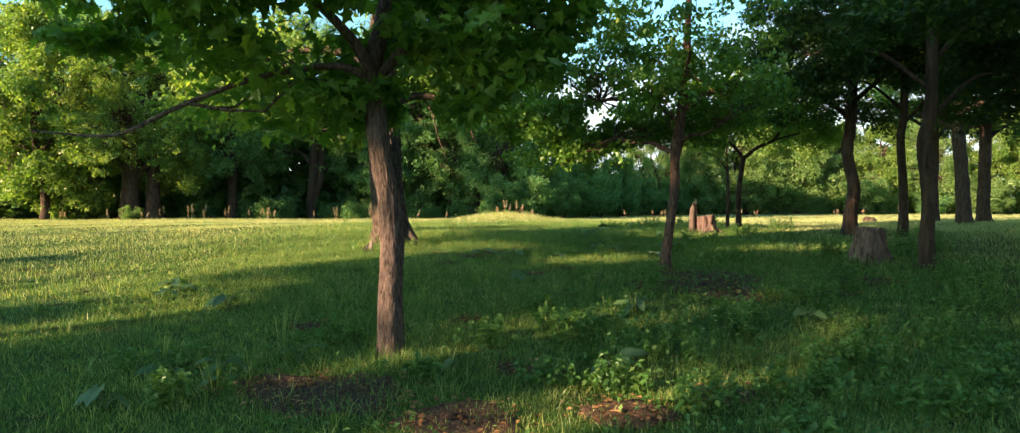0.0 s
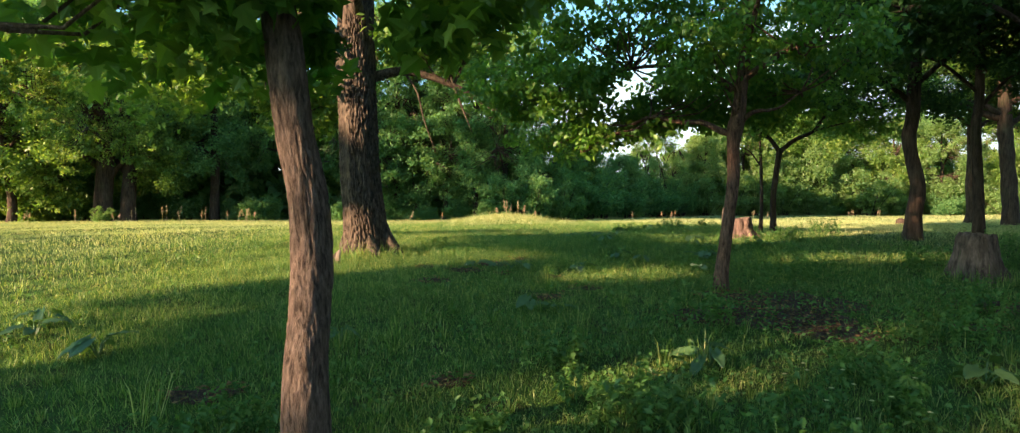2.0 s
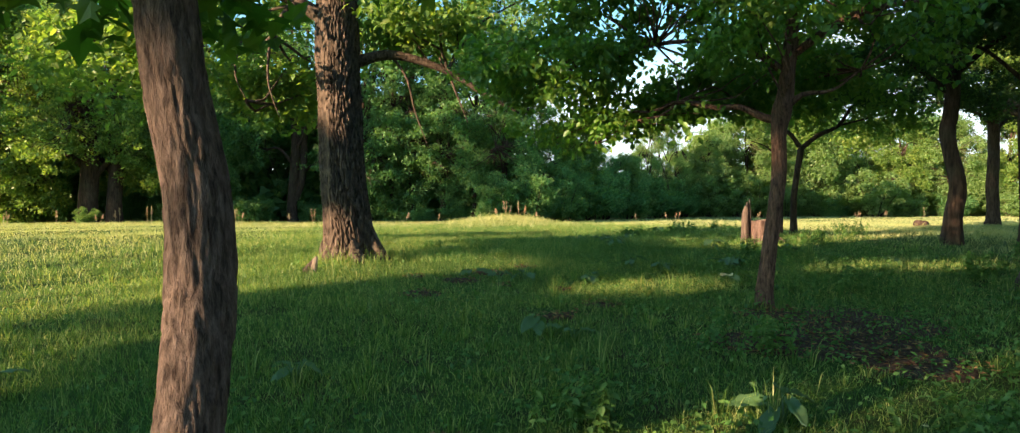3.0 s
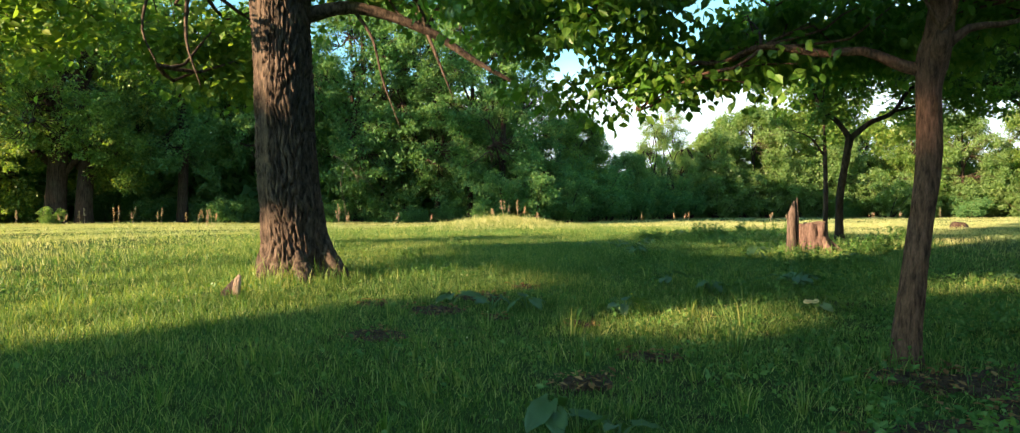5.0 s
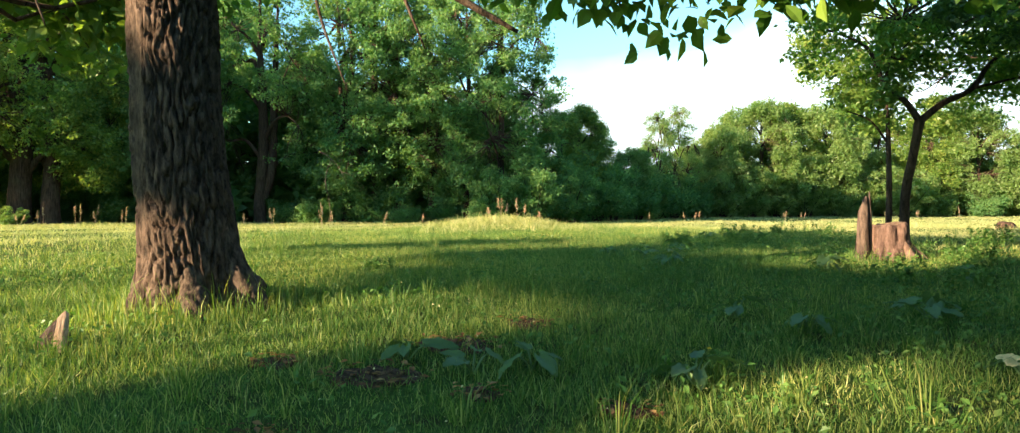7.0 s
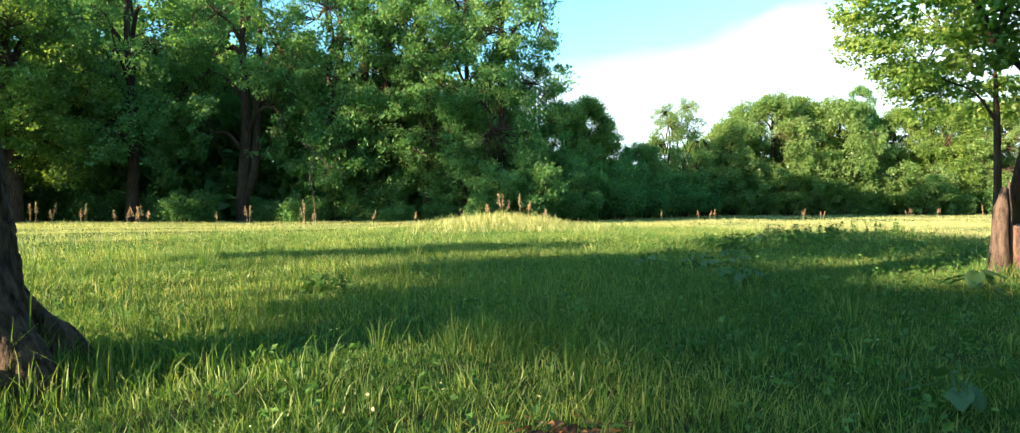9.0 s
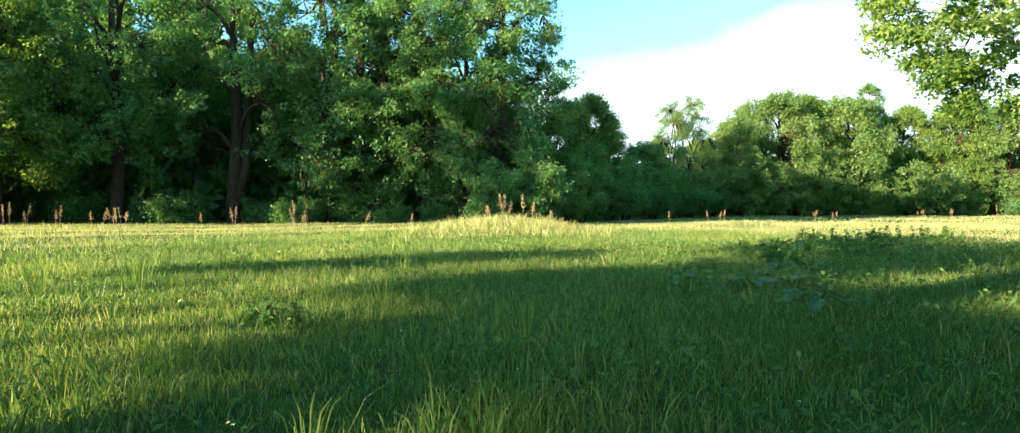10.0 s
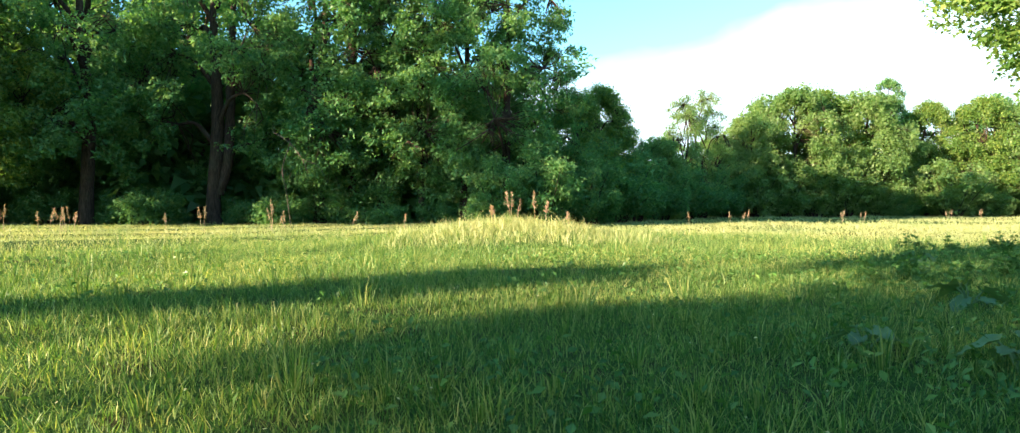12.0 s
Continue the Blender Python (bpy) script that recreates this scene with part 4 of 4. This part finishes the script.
old.location = at(-28.6, 53.0, 0.1)
twin = wood_tree(110, 13, 4.5, 3.0, OAKLEAF, 0.5, "thick leaning tree growing close beside an old one", 40, 0.19, 80, "old_tree", gap=4.5)
twin.location = at(-27.1, 53.6, 0.1)
used = [False] * len(kinds)


def plant(k, x, y, s=1.0, turn=0.0, dz=0.0):
    """Sets a tree of the k-th kind at x, y."""
    px, py, pz = at(x, y, 0.1)
    m = pose(px, py, pz + dz, 0, 0, turn)
    if used[k]:
        ob = copy_thing(kinds[k], m)
    else:
        ob, used[k] = kinds[k], True
        ob.matrix_basis = m
    ob.scale = (s, s, s)
    return tagged(ob, group="trees of the surrounding woods")


g = random.Random(7)
plant(9, -16.6, 59.5, .9, 0)
for x, y, k, s in [(-48, 52, 2, 1.1), (-42, 54, 2, 1.1), (-34, 52, 2, 1.15), (-22.5, 57, 1, 1.0), (-11.0, 59.5, 1, .95), (-9.3, 60.5, 0, .98), (-7.4, 61, 0, .98), (2.1, 61.5, 0, .6), (-5.2, 60.5, 8, .88), (-2.9, 59.5, 8, .9), (-.4, 59.0, 8, .95),
                   (-55, 58, 6, 1), (-38, 63, 6, 1.1), (-30, 64, 6, 1.1), (-23, 67, 6, 1.0), (-16, 68, 6, .8), (-9, 69, 6, .65), (-3, 68, 6, .55), (-46, 70, 6, 1.2), (-34, 74, 6, 1.2), (-24, 76, 6, 1.2), (-13, 78, 6, .7), (-6, 77, 6, .6),
                   (4.0, 67, 2, .62), (6.3, 70, 2, .66), (8.6, 75, 0, .5), (12.0, 78, 3, .52), (15.2, 82, 10, .86), (17.8, 85, 10, .95), (20, 90, 3, .6), (24.5, 92, 3, .82), (26.5, 97, 0, .72),
                   (30.0, 95, 3, 1.06), (34.5, 97, 2, 1.0), (38.0, 96, 3, 1.02), (42, 99, 0, .86), (46.0, 98, 2, .92), (51, 97, 2, .9), (57, 96, 3, .98), (64, 95, 2, 1.0), (71, 91, 2, 1.1), (79, 86, 3, 1.1), (88, 78, 2, 1.1), (95, 66, 3, 1.2),
                   (48, 110, 6, .85), (62, 110, 6, .9), (76, 102, 6, 1.1), (90, 93, 6, 1.1), (30, 108, 6, .7), (18, 102, 6, .55), (8, 90, 6, .55)]:
    plant(k, x + g.uniform(-.3, .3), y + g.uniform(-.5, .5), s * g.uniform(.97, 1.03), g.uniform(0, 360))
for i in range(20):
    plant(g.choice((4, 4, 4, 7)), -52 + i * 2.8 + g.uniform(-1.2, 1.2), 57.0 + g.uniform(-1.0, 3.0), g.uniform(.5, 1.1), g.uniform(0, 360))
for x, y, k, s in [(4.0, 59, 7, 1.0), (1.6, 55.5, 7, 1.0), (-.6, 55.0, 7, .85), (6.5, 64, 7, 1.15), (8.5, 69, 7, 1.2), (11.5, 74, 7, 1.15), (14, 79, 7, 1.3), (16.5, 82, 7, 1.25), (20, 86, 7, 1.1), (23.5, 88, 5, 1.2), (27, 90, 5, 1.3), (30.5, 91, 5, 1.2), (34, 92, 5, 1.35), (37.5, 92, 5, 1.0), (40, 93, 4, 1.2), (44.5, 91, 5, 1.4), (49, 93, 5, 1.0), (55, 92, 4, 1.2), (61, 90, 5, 1.2), (68, 87, 4, 1.3), (75, 82, 5, 1.2), (83, 75, 4, 1.4), (90, 66, 5, 1.4)]:
    plant(k, x, y, s * g.uniform(.95, 1.05), g.uniform(0, 360))

# the deep woods behind the first trees
g2 = np.random.default_rng(77)
def thicket(n, x0, x1, y0, y1, top):
    x = g2.uniform(x0, x1, n)
    y = y0 + (x - x0) / (x1 - x0) * (y1 - y0) + g2.uniform(0, 9, n)
    return np.stack([x, y, height(x, y) + top * g2.uniform(0, 1, n) ** 1.4], 1)


deep = np.concatenate([thicket(36000, -80, 0, 72, 78, 13), thicket(30000, -75, 1, 59, 62, 9), thicket(9000, 1, 24, 70, 100, 5), thicket(16000, 24, 70, 103, 100, 7), thicket(12000, 70, 120, 98, 50, 8)])
woods = new("deep_woods", lump("deep_woods", [leaves(g2, deep, TRI, 0.95)], FOREST))
tagged(woods, "dark dense undergrowth deep in the woods", "woods", kind="stuff")

# tall trees added out of view on the sunny side to lay shadows across the field: x, offset of the shadow's line,
# crown's reach, foot and top
def shade_caster(x, o, reach, low, top, count, seed):
    stem = [(0, 0, -0.3, 0.16), (0.1, 0, low * 0.5, 0.13), (0, 0.1, low, 0.1), (0, 0, top, 0.03)]
    limbs = [[(0, 0, low, 0.08), (math.cos(a) * reach * 0.5, math.sin(a) * reach * 0.5, low + 0.8, 0.05), (math.cos(a) * reach, math.sin(a) * reach, low + 1.2, 0.02)] for a in (0.3, 2.3, 4.4)]
    return tree("unseen_shade_tree", at(x, o + 0.675 * x), stem, limbs, [((0, 0, (low + top) / 2), (reach, reach, (top - low) / 2), count)], FOREST, DARKBARK, "unseen tall tree with a high leafy crown, added to cast shade", seed, TRI, 0.38, 90, 0.8, dict(step=0.5, seg=10, flare=0.3, seed=seed), 0.04)


for k, row in enumerate([(-25, -1.0, 1.4, 4.5, 10, 40), (-28, 3.0, 1.6, 6.5, 15, 58), (-28, 5.6, 0.5, 10.0, 14, 18), (-28, 7.2, 0.8, 5.5, 15, 44), (-28, 10.7, 0.95, 4.8, 14.8, 90), (-28, 9.3, 0.85, 5.0, 9.35, 36), (-28.2, 9.3, 0.95, 10.3, 15, 38),
                         (-28, 12.2, 0.35, 9.2, 10.8, 18), (-28, 13.2, 0.75, 8.3, 9.9, 38), (-28, 11.8, 0.45, 8.0, 9.0, 18), (-28, 14.6, 0.4, 8.7, 9.6, 20), (-28, 12.6, 0.5, 10.9, 11.4, 16), (-28, 13.1, 1.1, 12.4, 15, 20), (-30, 15.2, 0.3, 11.2, 14, 20), (-30, 16.3, 0.8, 8.5, 17, 96),
                         (-30, 18.9, 0.8, 10.8, 11.5, 18), (-30.5, 18.2, 0.6, 10.9, 12.0, 12), (-30, 20.8, 0.4, 10.6, 11.2, 45), (-30, 21.7, 0.65, 10.1, 11.2, 28), (-31, 23.6, 0.45, 11.0, 11.2, 16), (-31, 24.7, 0.35, 10.5, 11.1, 11), (-31, 26.4, 0.5, 12.0, 14, 20), (-30, 28.0, 0.2, 9.1, 11, 15), (-30, 22.8, 0.2, 4.5, 7.5, 6), (-29, 14.8, 0.3, 6.0, 8.0, 8), (-33, 33.0, 0.3, 4.0, 7.5, 9),
                         (-46, -3, 3.2, 18, 31, 190), (-46, 3, 3.2, 18, 31, 200), (-46, 8.5, 3.2, 20.3, 31, 190), (-46, 14, 3.0, 20.3, 31, 170), (-44, 19, 2.6, 20.3, 29, 170), (-44, 23.5, 2.2, 21, 29, 140)]):
    shade_caster(*row, 200 + k)
# more unseen tall trees, added on the sunny side to keep the far wood's face in shade
for k, row in enumerate([(-43, 54.5, 2.0, 11.5, 24, 70), (-45, 58.5, 2.2, 11.2, 26, 80), (-44, 61.2, 1.2, 10.6, 15, 40), (-43, 64, 2.0, 10.4, 25, 70), (-43, 67.5, 1.4, 9.6, 14, 50)]):
    shade_caster(*row, 240 + k)


# unseen trees added behind and beside the start of the way to block sky light
for x, y, s in [(0, -16, .8), (10, -14, .85), (20, -8, .85), (27, 3, .8), (30, 14, .8), (-8, -22, .8), (14, -24, 1.0), (34, 26, .85), (-3, -27, 1.0)]:
    plant(6, x, y, s, g.uniform(0, 360))
plant(5, -26.8, 50.0, .3, 40)


def dead_branch():
    """Bare fallen limbs leaning out of the wood's edge."""
    root = tagged(new("dead_branch"), "bare grey fallen branch leaning from the wood's edge", "branch")
    root.location = at(-9.6, 50.2)
    for pts in ([(-0.8, 0.4, 4.2, 0.022), (0.0, 0.1, 3.7, 0.019), (0.6, -0.2, 3.0, 0.015), (0.9, -0.3, 2.3, 0.008)], [(0.0, 0.1, 3.7, 0.02), (-0.3, 0, 2.6, 0.02), (-0.1, -0.1, 1.5, 0.015), (0.1, -0.1, -0.1, 0.01)], [(0.6, -0.2, 3.0, 0.015), (1.3, -0.3, 2.7, 0.01), (1.7, -0.3, 2.0, 0.005)]):
        child("limb", lump("limb", [tube(pts, 0.15, 6, seed=3)], GREYWOOD, True), root)
    return root


dead_branch()


def boulder(x, y, r):
    v, f = tube([(0, 0, -0.1, r), (0, 0, r * 0.35, r * 0.95), (0.05, 0, r * 0.7, r * 0.6), (0.05, 0, r * 0.85, r * 0.1)], 0.05, 22, 0.03, 1.6, 0, 4, 0.5)
    ob = tagged(new("boulder", lump("boulder", [(v, f)], DARKBARK, True)), "dark weathered stump remnant in shaded grass", "stump")
    ob.location = at(x, y)


boulder(20.8, 40.7, 0.34)


# ---- plants of the meadow ----
def broad_leaf(seed, wide=0.62):
    """A big wavy heart-shaped leaf, one unit long from its stalk."""
    g = np.random.default_rng(seed)
    rows, cols, v = 9, 7, []
    for i in range(rows):
        u = i / (rows - 1)
        w = wide * (math.sin(math.pi * min(1, u * 0.9 + 0.1)) ** 0.7) * (1 - 0.25 * u) if u < 1 else 0.0
        for j in range(cols):
            q = j / (cols - 1) * 2 - 1
            edge = 0.035 * math.sin(u * 17 + seed + q) * abs(q)
            back = -0.16 * abs(q) * (1 - u) ** 3
            v.append((q * w * 0.5 * (1 + 0.05 * g.normal()), u + back, 0.12 * abs(q) * (1 - u) - 0.28 * u * u + edge + 0.02 * math.cos(q * 9)))
    f = [(i * cols + j, i * cols + j + 1, (i + 1) * cols + j + 1, (i + 1) * cols + j) for i in range(rows - 1) for j in range(cols - 1)]
    return np.array(v)[None], f


LEAF_SHAPES = [lump("burdock_leaf", [broad_leaf(k)], WEED, True) for k in range(3)]
PALE_LEAF = lump("withered_leaf", [broad_leaf(4)], WITHERED, True)


def burdock(x, y, size, count, seed, pale=0):
    g = random.Random(seed)
    root = new("burdock_plant")
    root.location = at(x, y)
    tagged(root, "burdock plant with pale withered leaf in grass" if pale else "burdock plant with large dull-green leaves in grass", "weed", "burdock plants of the meadow")
    for k in range(count):
        a, rise = k * 2.4 + g.uniform(-.4, .4), g.uniform(12, 48)
        n = size * g.uniform(0.48, 0.8)
        foot = Matrix.Rotation(a, 4, "Z")
        end = foot @ Vector((0, n * 0.55 * math.cos(radians(rise)), 0.06 + n * 0.75 * math.sin(radians(rise))))
        stalk = child("stalk", lump("stalk", [tube([(0, 0, -0.02, 0.012), (end.x * 0.5, end.y * 0.5, end.z * 0.65, 0.009), (end.x, end.y, end.z, 0.006)], 0.08, 5)], WEED, True), root)
        leaf = child("leaf", PALE_LEAF if k < pale else g.choice(LEAF_SHAPES), stalk, "pale withered leaf" if k < pale else "")
        leaf.matrix_basis = Matrix.Translation(end) @ foot @ pose(0, 0, 0, g.uniform(-25, 22), g.uniform(-25, 25), 0) @ Matrix.Scale(n, 4)
    return root


for k, (x, y, n, c) in enumerate([(-.73, 16.5, .32, 5), (-.25, 16.2, .26, 4), (.15, 16.3, .3, 5), (1.2, 16.05, .34, 6), (4.2, 18.4, .42, 6), (2.2, 18.3, .34, 5), (2.6, 17.6, .3, 5), (4.75, 22, .4, 6), (.2, 12.5, .34, 6), (.55, 12.3, .26, 4), (3.9, 18.0, .34, 5),
                                  (1.05, 7.1, .36, 6), (-2.9, 7.0, .32, 5), (-2.6, 6.5, .3, 4), (-3.4, 5.9, .36, 5), (-.55, 7.1, .26, 4), (-5.3, 11.2, .36, 5), (-4.2, 10.5, .34, 5), (4.1, 9.6, .42, 6), (1.8, 10.0, .34, 5), (-5.5, 11.7, .34, 5), (2.3, 23.5, .34, 6), (1.8, 24.1, .28, 5), (2.9, 23.9, .32, 6), (3.4, 25.6, .36, 6), (5.0, 29.0, .36, 6), (2.5, 22.4, .3, 5), (6.1, 20.6, .4, 6), (7.0, 18.2, .34, 5), (2.6, 22.9, .3, 5), (-3.2, 6.6, .3, 5), (-2.2, 7.3, .28, 4), (-1.9, 11.0, .3, 5)]):
    burdock(x, y, n, c, 300 + k)
burdock(3.38, 16.1, .30, 5, 340, 2)


def herb_clump(x, y, wide, tall, stems, seed, leaf=HERB, label="leafy green weeds growing in a clump"):
    g = np.random.default_rng(seed)
    root = tagged(new("weed_clump"), label, "weeds", "weed clumps of the meadow")
    root.location = at(x, y)
    sticks, spots = [], []
    for k in range(stems):
        px, py = g.normal(0, wide * 0.5), g.normal(0, wide * 0.35)
        h = tall * g.uniform(0.5, 1.1)
        dx, dy = g.normal(0, h * 0.2, 2)
        sticks.append(tube([(px, py, -0.05, 0.005), (px + dx * 0.4, py + dy * 0.4, h * 0.5, 0.004), (px + dx, py + dy, h, 0.002)], 0.12, 4))
        for u in np.linspace(0.25, 1.0, 9):
            spots.append((px + dx * u, py + dy * u, h * u))
    tagged(child("stem", lump("stem", sticks, leaf, True), root), kind="stuff")
    child("foliage", lump("foliage", [leaves(g, np.repeat(np.array(spots), 4, axis=0) + g.normal(0, 0.02, (4 * len(spots), 3)), DIAMOND, 0.06, 0.4, 0.3, 0.8)], leaf), root)
    return root


for k, row in enumerate([(7.6, 30.9, .55, .34, 14), (9.0, 31.2, .5, .3, 10), (6.4, 31.0, .5, .32, 12), (3.9, 27.6, .5, .3, 12), (5.3, 27.4, .7, .38, 18), (7.6, 16.6, .7, .45, 24), (8.9, 16.2, .8, .5, 26), (10.2, 17.0, .8, .5, 24), (9.8, 26.0, .8, .45, 24), (7.4, 22.6, .6, .4, 18), (5.4, 20.3, .6, .4, 18), (1.0, 8.4, .5, .45, 22), (1.8, 7.6, .6, .45, 24), (2.6, 8.6, .6, .4, 20), (3.3, 7.0, .6, .45, 24),
                         (.4, 9.9, .4, .35, 14), (4.6, 11.0, .6, .45, 20), (5.6, 12.2, .7, .5, 22), (-2.0, 8.2, .4, .3, 14), (8.2, 12.5, .8, .5, 24), (6.6, 10.3, .8, .5, 24), (5.0, 8.4, .8, .45, 24), (10.9, 19.2, .9, .5, 26), (4.5, 14.8, .5, .4, 16), (2.2, 11.7, .5, .4, 14), (.9, 6.4, .35, .32, 16), (1.7, 5.9, .4, .34, 18), (2.6, 6.2, .45, .36, 20), (3.4, 5.6, .45, .34, 18), (2.1, 5.1, .35, .28, 14), (4.2, 6.6, .5, .38, 20), (.3, 6.6, .25, .26, 10), (-.2, 8.0, .3, .3, 12), (-2.9, 6.0, .4, .3, 16), (-3.6, 7.2, .4, .3, 14), (3.0, 9.6, .5, .34, 16), (-.9, 6.7, .25, .24, 9), (.6, 9.0, .3, .3, 12), (-1.9, 21.9, .25, .2, 6)]):
    herb_clump(*row, 400 + k)

# small herbs between the blades
g3 = np.random.default_rng(9)
n = 26000
hx, hy = g3.uniform(-7, 9, n), g3.uniform(3.5, 31, n)
thick = np.sin(hx * 1.1 + 1.5 * np.sin(hy * 0.7)) * np.sin(hy * 1.3 + 2 * np.sin(hx * 0.6))
keep = thick + 0.25 * np.clip(hx, -2, 4) > g3.uniform(-0.6, 1.0, n)
spots = np.stack([hx, hy, height(hx, hy) + 0.09 + 0.06 * g3.uniform(-1, 1, n)], 1)[keep]
spots = np.repeat(spots, 3, axis=0) + g3.normal(0, 0.035, (3 * int(keep.sum()), 3))
herbs = tagged(new("meadow_herbs", lump("meadow_herbs", [leaves(g3, spots, DIAMOND, 0.05, 0.5, 0.2, 0.8)], HERB)), "small broad-leaved herbs among the grass", "herbs", kind="stuff")


def wild_flower(x, y, tall, colour, label, seed):
    """A single flower on a thin stem: two rings of petals round a small heart."""
    g = np.random.default_rng(seed)
    root = tagged(new("wild_flower"), label, "flower", "wild flowers of the meadow")
    root.location = at(x, y)
    dx, dy = g.normal(0, 0.03, 2)
    stem = child("stem", lump("stem", [tube([(0, 0, -0.02, 0.003), (dx * 0.4, dy * 0.4, tall * 0.6, 0.0025), (dx, dy, tall, 0.002)], 0.08, 5)], HERB, True), root)
    petals = []
    for ring, (count, size, rise) in enumerate(((10, 0.022, 0.25), (7, 0.015, 0.8))):
        for k in range(count):
            m = Matrix.Translation((dx, dy, tall)) @ Matrix.Rotation(2 * math.pi * (k + 0.5 * ring) / count, 4, "Z") @ Matrix.Rotation(rise, 4, "X") @ Matrix.Scale(size, 4)
            petals.append([tuple(m @ Vector(p)) for p in DIAMOND[0]])
    child("petals", lump("petals", [(np.array(petals), DIAMOND[1])], colour), stem)
    return root


YELLOW = leaf_material("yellow_petal", (0.7, 0.48, 0.03), (0.8, 0.58, 0.05), (0.85, 0.65, 0.1), 0.3, 2.0, 0.03)
for k, (x, y, tall) in enumerate([(1.3, 16.05, 0.24), (4.4, 9.3, 0.26), (5.2, 10.2, 0.24), (3.2, 7.4, 0.22)]):
    wild_flower(x, y, tall, YELLOW, "single yellow dandelion on a thin stem in grass", 600 + k)
for k in range(14):
    wild_flower(2.5 + 0.5 * math.sin(k * 2.4) * (0.3 + 0.07 * k), 8.6 + 0.6 * math.cos(k * 2.4) * (0.3 + 0.07 * k), 0.26 + 0.012 * (k % 6), WITHERED, "small cream-white flower on a thin green stem", 610 + k)


def dry_stalk(x, y, tall, heads, seed, wide=0.12):
    g = np.random.default_rng(seed)
    root = tagged(new("dry_flower_stalk"), "dry pinkish-brown flower stalk with feathery seed head", "dry plant", "dry stalks along the wood's edge")
    root.location = at(x, y)
    for k in range(heads):
        px, py, h = g.normal(0, wide), g.normal(0, wide * 0.6), tall * g.uniform(0.7, 1.1)
        dx = g.normal(0, 0.10)
        stem = child("stem", lump("stem", [tube([(px, py, -0.1, 0.006), (px + dx * 0.3, py, h * 0.5, 0.005), (px + dx, py, h, 0.002)], 0.2, 5)], DRY, True), root)
        u = g.uniform(0, 1, 70)
        spots = np.stack([px + dx * (0.55 + 0.45 * u) + g.normal(0, 0.034, 70) * (1.15 - u), py + g.normal(0, 0.034, 70) * (1.15 - u), h * (0.55 + 0.47 * u)], 1)
        child("plume", lump("plume", [leaves(g, spots, DIAMOND, 0.048, 0.4, -1.2, 0.5)], DRY), stem, "feathery dry seed head")["kind"] = "stuff"
    return root


for k, row in enumerate([(-17.8, 44.5, 1.0, 2), (-16.1, 44.0, .85, 1), (-14.7, 43.0, .8, 7, .3), (-12.6, 45.5, .7, 1), (-11.1, 45.0, .95, 2), (-9.3, 46.6, 1.2, 3), (-8.5, 46.0, .9, 2), (-6.1, 46.3, .8, 1), (-4.4, 47.0, .6, 1), (-20.5, 45.5, 1.1, 2), (-19.6, 45.2, .9, 2), (-22.6, 45.8, 1.0, 2), (-24.0, 46.5, .8, 2), (-26.5, 46.5, .9, 2), (-29.5, 46.5, .9, 3),
                         (-.15, 37.3, .75, 3), (.45, 37.0, .85, 2), (1.25, 37.2, .6, 1), (-.45, 36.6, .5, 2), (9.4, 57.8, .8, 1), (11.8, 58.5, .9, 1), (12.4, 58.2, .7, 1), (12.8, 58.6, .65, 1), (21.5, 66, .8, 3), (23, 66.5, .7, 2), (36, 78, .9, 3), (40, 80, .9, 3), (44, 80, 1.0, 3)]):
    x, y, tall, heads = row[:4]
    dry_stalk(x, y, tall, heads, 500 + k, row[4] if len(row) > 4 else 0.12)

# scattered small pale flowers and seed heads in the sunny turf
g4 = np.random.default_rng(12)
n = 1500
fx, fy = g4.uniform(-14, 3, n), g4.uniform(14, 40, n)
spots = np.stack([fx, fy, height(fx, fy) + g4.uniform(0.10, 0.19, n)], 1)
flowers = tagged(new("small_flowers", lump("small_flowers", [leaves(g4, spots, DIAMOND, 0.02, 0.4, 0.0, 0.6)], WITHERED)), "tiny pale clover flowers scattered in the grass", "flowers", kind="stuff")
